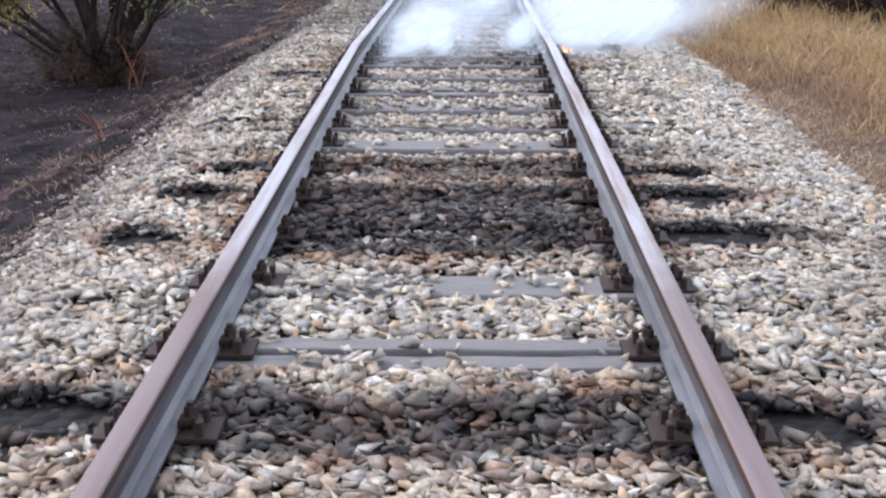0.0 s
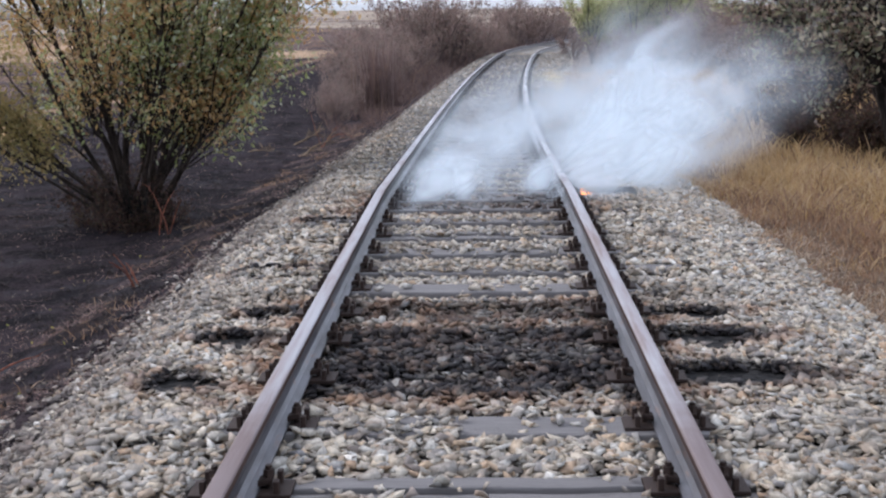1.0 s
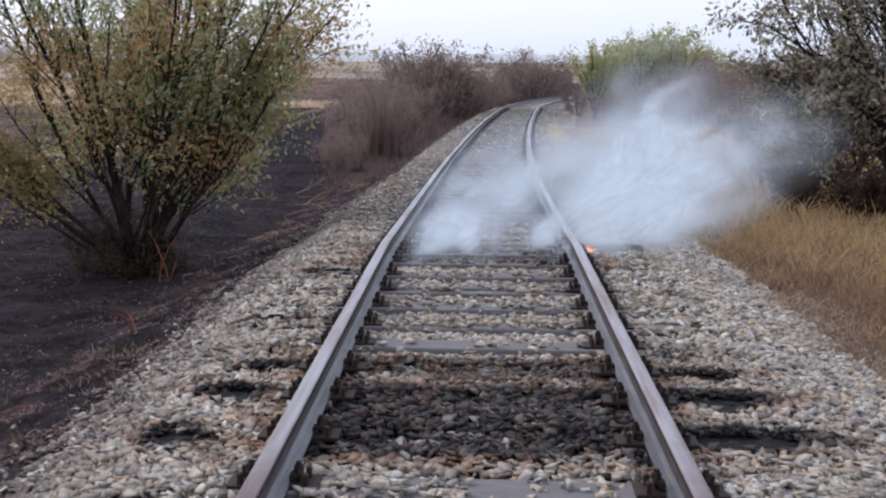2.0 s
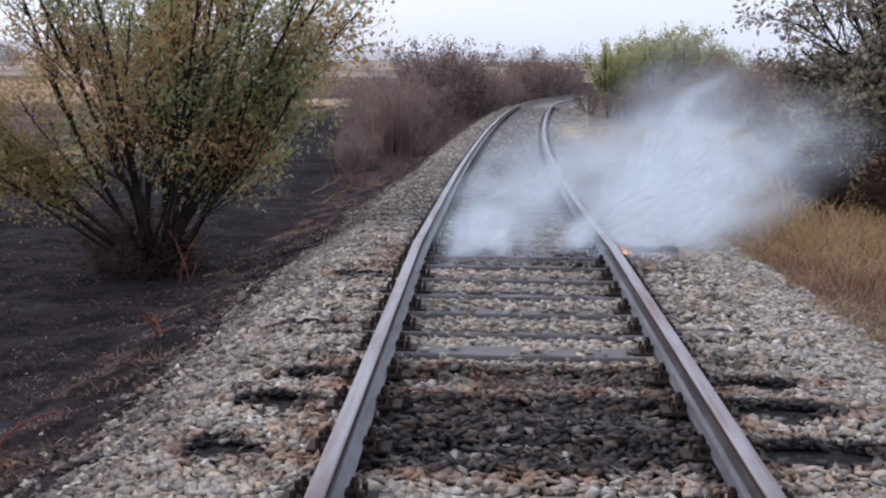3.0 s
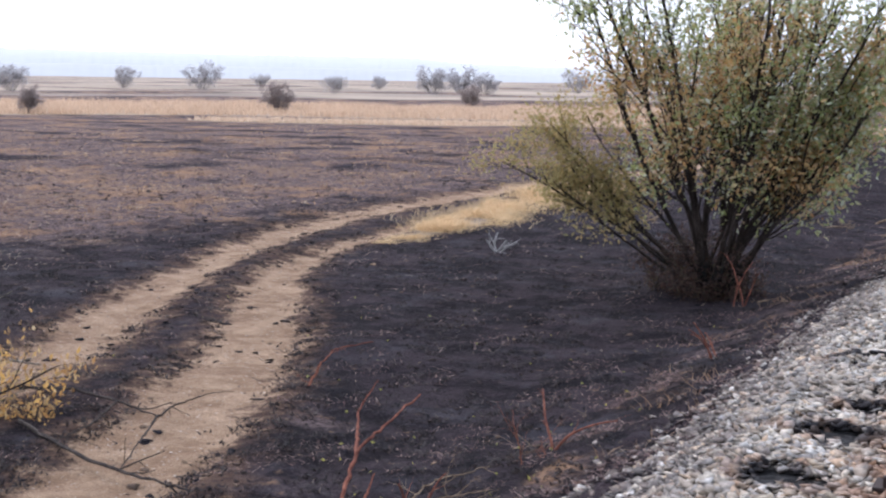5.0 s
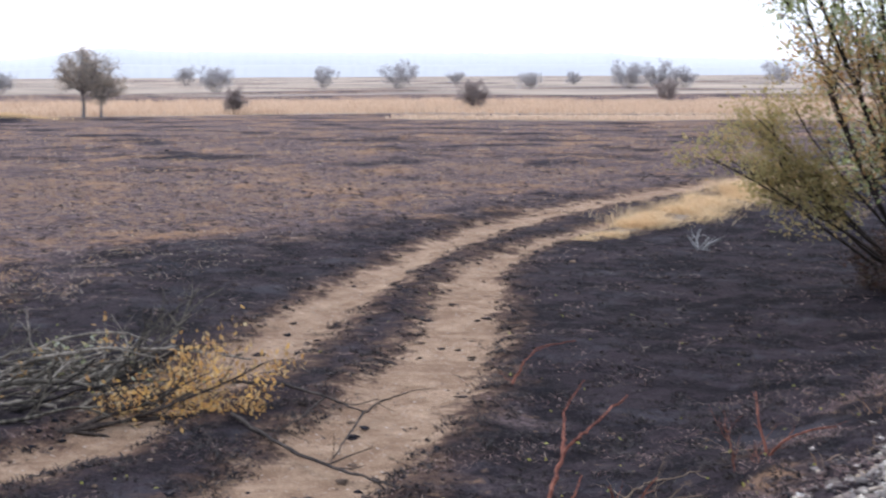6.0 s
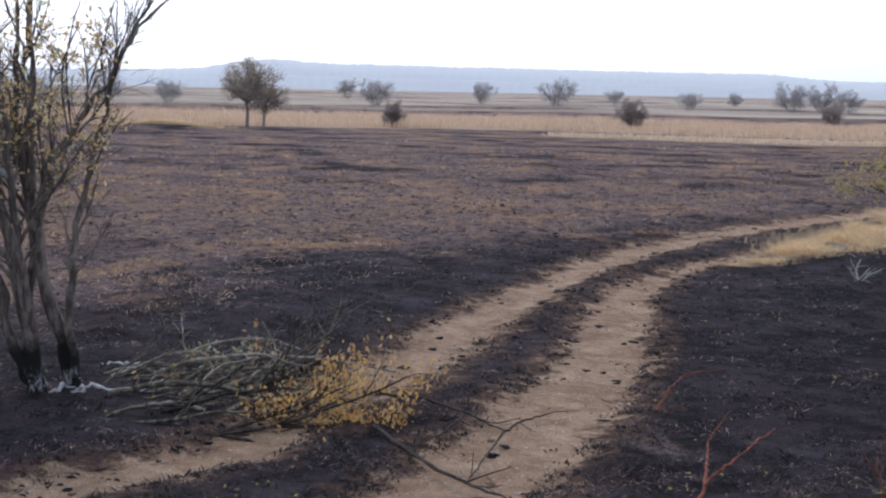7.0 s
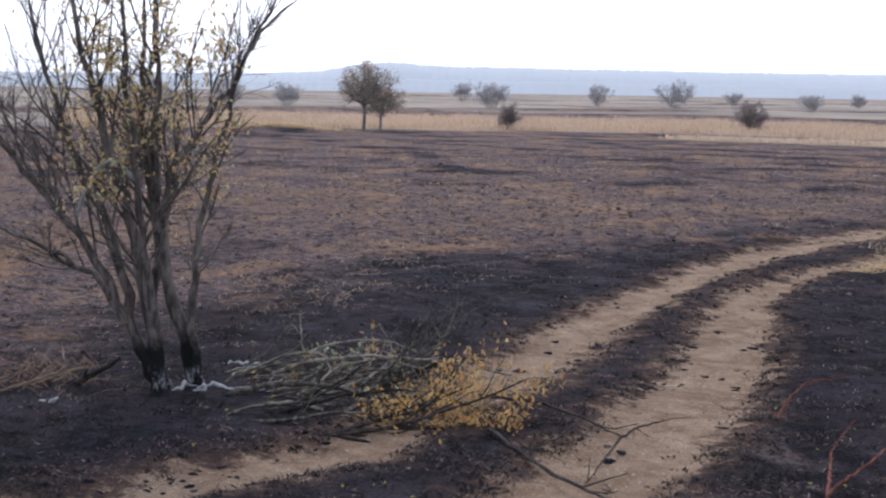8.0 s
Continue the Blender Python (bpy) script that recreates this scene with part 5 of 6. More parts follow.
    cake = scatter("ash_cakes", shapes, x, y, land(x, y) + 0.004, s, flatten, CLOD_BURNT, None)
    tagged(cake, "flat dark cakes of burnt turf on the ruts", "clods")
    # burnt clumps standing out on the ash
    x, y, d = wedge(r, 5000, 5, 70, 4, 45)
    keep = (side(x, y) < -2.9) & (rut(x, y) < -0.05) & (fuzz(x, y, 1.1, 98) > 0.1)
    x, y, d = x[keep], y[keep], d[keep]
    s = (0.008 + 0.032 * r.uniform(0, 1, len(x)) ** 2.5) * (0.6 + d / 22)
    lump = scatter("burnt_clumps", shapes, x, y, land(x, y), s, spin(r, len(x)), CLOD_BURNT, None)
    tagged(lump, "charred root clumps standing out of the ash", "clumps")


def build_grass():
    r = np.random.RandomState(81)
    # golden grass on the side of the fire
    n = 150000
    y = -5.0 + 48 * r.uniform(0, 1, n) ** 1.2
    u = 1.78 + 8 * r.uniform(0, 1, n) ** 1.8
    x = track_x(y) + u
    keep = (fuzz(x, y, 1.3, 61) + 0.35 * smooth(2.0, 3.0, u) > -0.55) & ~((y > 9.4) & (y < 12.5) & (u < 2.15)) & ~((y > 13.5) & (u > 2.2) & (r.uniform(size=n) < 0.6))
    x, y, u = x[keep], y[keep], u[keep]
    tall = (0.10 + 0.22 * smooth(1.85, 3.2, u)) * (0.75 + 0.5 * fuzz(x, y, 1.1, 62)) * (0.55 + 0.45 * smooth(7.5, 11.5, y))
    h = np.maximum(0.04, tall * r.uniform(0.6, 1.4, len(x)))
    gold = r.uniform(size=len(x)) < smooth(8.0, 13.0, y + 2.0 * fuzz(x, y, 1.4, 63))
    for pick, m, label in ((gold, STRAW, "golden dry grass leaning over beside the ballast"), (~gold, STRAW_RED, "brown withered grass beside the ballast")):
        stuff("dry_grass", blade_mesh("dry_grass", r, x[pick], y[pick], land(x[pick], y[pick]) - 0.02, h[pick], 0.007 + 0.0006 * y[pick], np.full(pick.sum(), 0.95), m), label, "grass")
    # withered litter where the ballast ends
    y = -5.0 + 17 * r.uniform(0, 1, 14000)
    u = 2.12 + np.abs(r.normal(0, 0.30, 14000)) - 0.22
    x = track_x(y) + u
    stuff("withered_litter", blade_mesh("withered_litter", r, x, y, land(x, y) + 0.004, r.uniform(0.015, 0.06, len(x)), np.full(len(x), 0.009), r.uniform(1.4, 3.5, len(x)), STRAW_LITTER),
          "grey-brown withered litter at the ballast's edge", "litter")
    # tussocks that grow along the cart track's inner rut, thin at first
    n = 30000
    y = 16.4 + 11.6 * r.uniform(0, 1, n)
    broad = 0.10 + 0.30 * smooth(16.6, 20.0, y)
    x = STRAW_LINE(y) + r.normal(0, 1, n) * broad
    lump = 0.5 + 0.5 * fuzz(x, y, 1.2, 65)
    keep = r.uniform(size=n) < 0.15 + lump
    x, y, lump = x[keep], y[keep], lump[keep]
    tall = (0.06 + 0.15 * np.clip(lump, 0, 1) ** 1.5) * (0.45 + 0.55 * smooth(16.5, 20, y)) * (1 + 0.9 * np.exp(-((y - 25.2) / 0.7) ** 2))
    stuff("dry_grass", blade_mesh("dry_grass", r, x, y, land(x, y) - 0.02, tall * r.uniform(0.4, 1.5, len(x)), np.full(len(x), 0.0085), r.uniform(0.6, 2.4, len(x)), STRAW_PALE),
          "pale golden tussock grass along the inner wheel rut", "grass")
    # standing dry grass far out on the field
    x, y, d = wedge(r, 75000, 8, 62, 80, 125)
    keep = grassy(x, y, side(x, y), np.hypot(x, y)) > 0.6
    x, y, d = x[keep], y[keep], d[keep]
    stuff("dry_grass", blade_mesh("dry_grass", r, x, y, land(x, y) - 0.05, r.uniform(0.25, 0.75, len(x)) * (0.8 + 0.4 * fuzz(x, y, 9, 66)), np.full(len(x), 0.055), np.full(len(x), 0.5), STRAW_FAR),
          "belt of tall dry grass across the far field", "grass")
    x, y, d = wedge(r, 26000, 4, 38, 66, 77)
    keep = grassy(x, y, side(x, y), np.hypot(x, y)) > 0.6
    x, y = x[keep], y[keep]
    stuff("dry_grass", blade_mesh("dry_grass", r, x, y, land(x, y) - 0.03, r.uniform(0.12, 0.4, len(x)), np.full(len(x), 0.05), np.full(len(x), 0.6), STRAW_STRIP),
          "narrow strip of pale dry grass on the far field", "grass")
    # straw on the low bank far out
    a, b = r.normal(0.3, 1.5, 1600), r.normal(-0.2, 0.5, 1600)
    x, y = -61.3 + 0.60 * a - 0.80 * b, 45.8 + 0.80 * a + 0.60 * b
    stuff("dry_grass", blade_mesh("dry_grass", r, x, y, land(x, y) - 0.02, r.uniform(0.06, 0.20, 1600), np.full(1600, 0.035), np.full(1600, 1.2), STRAW_PALE), "bleached straw on a low bank out on the field", "grass")
    # russet stalks that still stand about the field
    cx, cy, d = wedge(r, 260, 18, 66, 18, 60)
    keep = (np.interp(cy, *RUT_L) - cx > 1.5) & (fuzz(cx, cy, 7, 67) > 0.0)
    cx, cy, d = cx[keep], cy[keep], d[keep]
    n = 12
    x, y = (np.repeat(c, n) + r.normal(0, 0.07, n * len(cx)) for c in (cx, cy))
    stuff("dry_stalks", blade_mesh("dry_stalks", r, x, y, land(x, y) - 0.01, np.repeat(r.uniform(0.10, 0.36, len(cx)), n) * r.uniform(0.5, 1.1, len(x)), 0.003 + 0.0002 * np.repeat(d, n), np.full(len(x), 0.45), STRAW_RED),
          "sparse russet stalks standing on the burnt field", "stalks")
    # yellow straw blown on to the ballast of the curve
    y = r.normal(37, 3.2, 1500)
    u = 1.35 + r.normal(0, 0.22, 1500)
    x = track_x(y) + u
    stuff("blown_straw", blade_mesh("blown_straw", r, x, y, -0.02 + track_z(y), r.uniform(0.02, 0.06, 1500), np.full(1500, 0.03), r.uniform(1.0, 3.0, 1500), STRAW_YELLOW),
          "pale yellow straw lying on the ballast in the curve", "straw")
    # brown weeds on the outer shoulder of the curve
    n = 26000
    y = r.uniform(19, 80, n)
    u = -1.72 - 3.0 * r.uniform(0, 1, n) ** 1.5 * smooth(17, 36, y)
    x = track_x(y) + u
    keep = fuzz(x, y, 2.0, 68) + 0.5 * fuzz(x, y, 0.7, 70) > -0.25 + 0.9 * smooth(26, 19, y)
    x, y, u = x[keep], y[keep], u[keep]
    tall = (0.10 + 0.75 * smooth(-1.9, -3.2, u)) * smooth(22, 42, y) + 0.05
    stuff("weeds", blade_mesh("weeds", r, x, y, land(x, y) - 0.03, r.uniform(0.3, 1.2, len(x)) * tall * (0.9 + 0.6 * fuzz(x, y, 1.6, 69)), 0.008 + 0.0005 * y, np.full(len(x), 0.8), WEED),
          "tangled brown dead weeds below the curve", "weeds")


def sprig(name, label, category, seed, at, ways, length, radius, wood, spec, leaves=(), group=""):
    p = Plant(seed)
    for w in ways:
        p.limb((w[3], w[4], w[5]) if len(w) > 3 else p.r.normal(0, 0.03, 3) * (1, 1, 0), w[:3], length * p.r.uniform(0.7, 1.1), radius, 0, spec)
    x, y = at
    return plant_thing(name, label, category, p, (x, y, float(land(x, y)) - 0.01), wood, [(p.leaves(k, s, m, near=nr, droop=dr), t) for k, s, m, nr, dr, t in leaves], group)


def bent(p, points, radius, twigs=0, reach=0.25):
    """A crooked stick through a few places, with short twigs."""
    pts = np.array(points, float)
    t = np.linspace(0, len(pts) - 1, 6 * len(pts))
    i = np.minimum(t.astype(int), len(pts) - 2)
    line = pts[i] + (pts[i + 1] - pts[i]) * (t - i)[:, None]
    for _ in range(2):
        line[1:-1] = (line[:-2] + 2 * line[1:-1] + line[2:]) / 4
    line[1:-1] += p.r.normal(0, 0.004, (len(line) - 2, 3))
    p.tube(line, radius * np.linspace(1.0, 0.35, len(line)) * p.r.uniform(0.85, 1.15, len(line)), 6)
    for _ in range(twigs):
        k = p.r.randint(2, len(line) - 1)
        p.limb(line[k], (line[k] - line[k - 1]) * 12 + p.r.normal(0, 0.5, 3) * (1, 1, 0.5), reach * p.r.uniform(0.5, 1.3), radius * 0.4, 0, [(5, 0.2, 0.0, 2, 0.5, 0.7, 4), (3, 0.2, 0, 0, 0, 0, 3)])


def stick(name, label, seed, lines, wood, category="branch", group=""):
    """lines: (places, radius, twigs); the thing stands at the first place."""
    p = Plant(seed)
    origin = np.array(lines[0][0][0], float)
    for points, radius, twigs in lines:
        bent(p, np.array(points, float) - origin, radius, twigs)
    ob = empty_thing(name, tuple(origin), label, category, group)
    under("wood", p.wood(wood, "wood"), ob)
    return ob


CANE_A = [(-3.90, 5.69, -0.94), (-3.96, 5.87, -0.80), (-4.06, 6.20, -0.68), (-4.02, 6.47, -0.60), (-4.01, 6.92, -0.50)]
CANE_B = [(-4.04, 6.14, -0.70), (-4.20, 6.45, -0.66), (-4.34, 6.69, -0.60), (-4.33, 6.95, -0.45)]
CANE_C = [(-3.74, 5.60, -0.92), (-3.75, 5.70, -0.85), (-3.79, 5.91, -0.72)]


def build_brush():
    R, D = VIEW_R, VIEW_D
    flat = [(9, 0.15, -0.05, 7, 0.48, 0.6, 5), (6, 0.20, -0.01, 5, 0.5, 0.8, 4), (4, 0.25, 0.0, 0, 0, 0, 3)]
    # heap of cut boughs lying from the tree's foot across the rut
    rr = np.random.RandomState(17)
    for n in range(54):
        a, d = rr.uniform(0.45, 1.6), rr.uniform(-1.2, 0.8)
        at = np.array([-9.44, 5.26, 0]) + R * a + D * d
        way = R * 1.0 + D * rr.normal(0, 0.38)
        lz, rad = rr.uniform(0.02, 0.20), rr.uniform(0.008, 0.020)
        leafy = [(1.2, 0.055, LEAF_YELLOW if n % 3 else LEAF_WILLOW, 0.03, 0.6, "a few withered leaves")] if n % 4 == 1 else []
        sprig("cut_bough", "grey cut bough with bare twigs lying on the ash", "branch", 200 + n, (at[0], at[1]), [(way[0], way[1], lz)], rr.uniform(0.9, 1.5), rad, BARK_TWIG if n % 2 else BARK_BOUGH, flat, leafy, "heap of cut boughs")
    for n in range(18):
        at = np.array([-9.44, 5.26, 0]) + R * rr.uniform(0.6, 1.7) + D * rr.uniform(-1.0, 0.0)
        way = R * 1.0 + D * rr.normal(0, 0.6)
        sprig("cut_bough", "dark cut bough crowded in the heap on the ash", "branch", 330 + n, (at[0], at[1]), [(way[0], way[1], rr.uniform(0.03, 0.20))], rr.uniform(0.7, 1.3), rr.uniform(0.009, 0.022), BARK_DARK if n % 2 else BARK_BOUGH, flat, (), "heap of cut boughs")
    # the yellow-leaved bough
    at = np.array([-9.44, 5.26, 0]) + R * 1.12 + D * (-1.5)
    ways = [tuple(R * c + D * s + np.array([0, 0, z])) for c, s, z in ((1, 0.0, 0.05), (1, 0.25, 0.08), (1, -0.2, 0.04), (0.9, 0.5, 0.08), (0.9, -0.4, 0.04), (1, 0.1, 0.13), (1, -0.1, 0.08), (1.0, 0.4, 0.04), (1, 0.6, 0.1))]
    sprig("leafy_bough", "fallen bough thick with yellow autumn leaves beside the rut", "branch", 230, (at[0], at[1]), ways, 1.4, 0.016, BARK,
          [(7, 0.08, -0.02, 8, 0.38, 0.5, 5), (5, 0.12, -0.03, 5, 0.5, 0.7, 4), (3, 0.2, 0.0, 0, 0, 0, 3)], [(7.5, 0.058, LEAF_YELLOW, 0.06, 1.4, "drooping yellow leaves")])
    # bare branches that reach over the inner rut
    stick("bare_branch", "dark bare branch lying along the sandy rut", 240, [([(-6.75, 6.25, -0.86), (-6.38, 6.07, -0.88), (-5.73, 5.79, -0.89), (-5.21, 5.68, -0.90), (-4.83, 5.62, -0.90)], 0.017, 3)], BARK_TWIG_DARK)
    stick("forked_branch", "forked dark twig branch reaching over the sandy rut", 243, [
        ([(-7.48, 6.89, -0.84), (-6.94, 6.95, -0.80), (-6.42, 6.87, -0.82), (-6.02, 6.82, -0.87)], 0.016, 4), ([(-6.02, 6.84, -0.87), (-6.05, 7.05, -0.84), (-5.93, 7.19, -0.80)], 0.010, 3),
        ([(-6.02, 6.82, -0.87), (-5.83, 6.43, -0.89), (-5.54, 5.84, -0.91)], 0.011, 2), ([(-6.42, 6.87, -0.82), (-6.29, 6.46, -0.87), (-6.27, 6.09, -0.90)], 0.010, 3)], BARK_TWIG_DARK)
    # long boughs that arch out of the heap
    stick("arching_bough", "pale crooked bough arching over the heap", 244, [
        ([(-9.60, 6.80, -0.90), (-9.44, 6.83, -0.76), (-9.31, 7.11, -0.70), (-9.13, 7.42, -0.72), (-8.9, 7.55, -0.80)], 0.020, 4), ([(-9.59, 6.82, -0.88), (-9.63, 6.81, -0.70), (-9.86, 6.98, -0.52)], 0.013, 1)], BARK_TWIG, "branch", "heap of cut boughs")
    stick("arching_bough", "pale crooked bough arching over the heap", 245, [
        ([(-9.35, 6.30, -0.90), (-9.00, 6.40, -0.74), (-8.55, 6.75, -0.68), (-8.10, 7.25, -0.74), (-7.8, 7.6, -0.84)], 0.022, 5), ([(-8.75, 6.58, -0.70), (-8.35, 6.60, -0.62), (-8.0, 6.8, -0.72)], 0.013, 3)], BARK_TWIG, "branch", "heap of cut boughs")
    stick("arching_bough", "thick dark bough bent over in the heap", 246, [
        ([(-8.95, 5.55, -0.90), (-8.70, 5.75, -0.80), (-8.30, 6.05, -0.78), (-7.85, 6.30, -0.86), (-7.45, 6.50, -0.90)], 0.026, 5)], BARK_BOUGH, "branch", "heap of cut boughs")
    # long leaning twig beyond the heap
    at = np.array([-9.44, 5.26, 0]) + R * 1.9 + D * 0.9
    sprig("bare_branch", "long bare twig leaning out of the ash", "branch", 241, (at[0], at[1]), [tuple(R * 0.9 + D * 0.9 + np.array([0, 0, 0.28]))], 1.9, 0.012, BARK_GREY, [(9, 0.08, 0.0, 5, 0.3, 0.6, 4), (4, 0.2, 0, 3, 0.5, 0.8, 3), (3, 0.2, 0, 0, 0, 0, 3)])
    # crooked charred bough propped by the tree, and straw beside it
    at = np.array([-9.44, 5.26, 0]) + R * -0.72 + D * 0.25
    sprig("charred_bough", "short charred bough leaning against the tree", "branch", 242, (at[0], at[1]), [tuple(R * 0.75 + np.array([0, 0, 0.75]))], 0.55, 0.035, BARK_DARK, [(6, 0.12, 0, 2, 0.3, 0.6, 6), (3, 0.2, 0, 0, 0, 0, 3)])
    r = np.random.RandomState(91)
    for n, (a, d, k) in enumerate([(-0.9, 0.95, 120), (-1.0, 0.35, 170)]):
        c = np.array([-9.44, 5.26]) + R[:2] * a + D[:2] * d
        x, y = c[0] + r.normal(0, 0.28, k), c[1] + r.normal(0, 0.22, k)
        stuff("straw_heap", blade_mesh("straw_heap", r, x, y, land(x, y) + r.uniform(0, 0.08, k), r.uniform(0.03, 0.10, k), np.full(k, 0.007), r.uniform(2, 4.5, k), STRAW_RED), "heap of pale straw and twigs under the tree", "straw")
    for n, (a, d, la, ld) in enumerate([(-1.5, 0.2, 1, 0.3), (-1.3, 0.5, 1, -0.2), (-1.1, 0.3, 1, 0.5), (-1.4, 0.0, 1, 0.1), (-0.9, 0.6, 1, -0.5), (-1.6, 0.45, 1, 0.0), (-1.2, 0.15, 0.8, 0.6), (-0.7, 0.5, 1, 0.3)]):
        at = np.array([-9.44, 5.26, 0]) + R * a + D * d
        way = R * la + D * ld
        sprig("dry_stick", "thin straw-coloured stick lying under the tree", "stick", 300 + n, (at[0], at[1]), [(way[0], way[1], 0.10 + 0.03 * n % 0.1)], 0.75, 0.008, STRAWY_BARK, [(7, 0.08, -0.02, 2, 0.4, 0.5, 4), (4, 0.15, 0, 0, 0, 0, 3)], (), "sticks under the tree")
    # ash-white burnt logs and stones at the foot
    for n, (a, d, ln, turn) in enumerate([(0.16, -0.06, 0.17, 20), (0.42, -0.14, 0.24, -14), (0.66, 0.95, 0.26, 4), (0.72, -0.16, 0.14, -20), (-0.85, -0.4, 0.10, 10), (0.30, -0.12, 0.09, 40), (0.80, 0.9, 0.12, -30)]):
        at = np.array([-9.44, 5.26, 0]) + R * a + D * d
        q = Plant(400 + n)
        t = np.linspace(-0.5, 0.5, 9)
        line = np.stack([ln * 1.15 * t, 0.05 * np.sin(5 * t + n), 0.018 * np.cos(4 * t + n)], -1) + q.r.normal(0, 0.010, (9, 3))
        q.tube(line, 0.015 * (1 - 1.4 * np.abs(t)) * q.r.uniform(0.5, 1.5, 9) + 0.005, 7)
        ob = new("ash_log", q.wood(ASH, "ash_log"))
        ob.matrix_world = pose(at[0], at[1], float(land(at[0], at[1])) + 0.014, 0, 0, 58 + turn)
        tagged(ob, "chunk of wood burnt to white ash at the tree's foot", "log", "burnt wood by the tree")
    # pale tangle of twigs out on the ash
    sprig("pale_twigs", "small tangle of ash-white twigs on the black ground", "twigs", 250, (-7.53, 16.49), [(0.8, 0.3, 0.4), (-0.4, 0.3, 0.8), (0.3, -0.4, 0.9), (-0.5, -0.2, 0.5), (1, 0.4, 0.15)], 0.30, 0.02, ASH, [(4, 0.2, 0, 3, 0.6, 0.8, 4), (3, 0.2, 0, 0, 0, 0, 3)])
    for n, (x, y, a) in enumerate([(-7.2, 21.1, 0.2), (-8.4, 23.2, 0.0), (-4.2, 23.0, 0.3), (-3.6, 24.7, 0.1), (-3.2, 22.5, 0.2), (-3.4, 14.0, 0.2)]):
        sprig("dry_branch", "thin dry branch lying on the burnt ground", "branch", 255 + n, (x, y), [(math.cos(a), math.sin(a), 0.08), (0.4, 0.7, 0.2)], 0.95, 0.018, STRAWY_BARK, flat, (), "dry branches on the ash")
    # russet bramble shoots on the slope beside the line
    arch = [(12, 0.05, -0.085, 2, 0.4, 0.5, 5), (6, 0.12, -0.05, 0, 0, 0, 3)]
    for n, (x, y, k, ln) in enumerate([(-3.2, 5.2, 3, 0.45), (-2.95, 6.6, 2, 0.5), (-3.0, 4.9, 2, 0.4), (-3.5, 13.6, 3, 0.6), (-2.75, 9.4, 3, 0.35), (-3.0, 24, 4, 0.8)]):
        rr = random.Random(n)
        ways = [(rr.uniform(-0.5, 0.9), rr.uniform(-0.3, 0.6), 1.1) for _ in range(k)]
        sprig("bramble_shoot", "arching russet bramble shoots on the burnt slope", "bramble", 270 + n, (x, y), ways, ln, 0.009, RUSSET, arch, (), "bramble shoots beside the line")
    stick("bramble_cane", "thick russet bramble canes forking up from the burnt slope", 290, [
        (CANE_A, 0.015, 0), (CANE_B, 0.012, 0), (CANE_C, 0.012, 0)], RUSSET, "bramble", "bramble shoots beside the line")
    stick("dry_twigs", "pale dry twigs sprawling over the slope beside the ballast", 292, [
        ([(-3.38, 5.45, -0.74), (-3.37, 5.70, -0.68), (-3.32, 5.88, -0.66), (-3.24, 6.28, -0.70)], 0.007, 3), ([(-3.37, 5.56, -0.74), (-3.17, 5.64, -0.68), (-3.01, 5.95, -0.70)], 0.006, 4),
        ([(-3.30, 5.35, -0.74), (-3.05, 5.50, -0.66), (-2.85, 5.80, -0.66)], 0.006, 4)], STRAWY_BARK, "twigs", "dry twigs on the slope")
    stick("dry_twigs", "pale dry twigs lying along the foot of the ballast", 293, [
        ([(-3.49, 6.91, -0.82), (-3.32, 7.15, -0.80), (-3.00, 7.20, -0.74)], 0.006, 4), ([(-3.26, 7.83, -0.84), (-3.19, 8.22, -0.80), (-3.09, 8.84, -0.80)], 0.006, 4)], STRAWY_BARK, "twigs", "dry twigs on the slope")
    stick("russet_weed", "upright russet weed stalk at the foot of the ballast", 294, [
        ([(-3.02, 6.26, -0.78), (-3.08, 6.35, -0.60), (-3.11, 6.32, -0.45)], 0.006, 7), ([(-2.98, 6.30, -0.76), (-2.95, 6.40, -0.62), (-2.99, 6.42, -0.52)], 0.005, 5)], RUSSET, "weed")
    stick("bramble_cane", "thin russet bramble cane arching beside the rut", 291, [
        ([(-5.60, 8.10, -0.93), (-5.57, 8.18, -0.80), (-5.53, 8.24, -0.70), (-5.56, 8.50, -0.64), (-5.39, 8.80, -0.62)], 0.011, 2)], RUSSET, "bramble", "bramble shoots beside the line")
    # a tall reed clump on the shoulder
    n = 260
    y0, x0 = 33.0, float(track_x(33.0)) - 3.0
    x, y = x0 + r.normal(0, 0.22, n), y0 + r.normal(0, 0.3, n)
    stuff("reeds", blade_mesh("reeds", r, x, y, land(x, y) - 0.03, r.uniform(0.9, 2.1, n), np.full(n, 0.035), np.full(n, 0.16), WEED), "clump of tall pale reeds beside the curve", "reeds")
    # fallen yellow leaves on the ash
    x, y, d = wedge(r, 190, 12, 62, 4, 14)
    keep = (side(x, y) < -2.5) & (rut(x, y) < 0)
    c = np.stack([x, y, land(x, y) + 0.02], -1)[keep]
    stuff("fallen_leaves", blades(r, c, 0.03, 0.6, LEAF_PALE, "fallen_leaves"), "small yellow-green leaves fallen on the ash", "leaves")


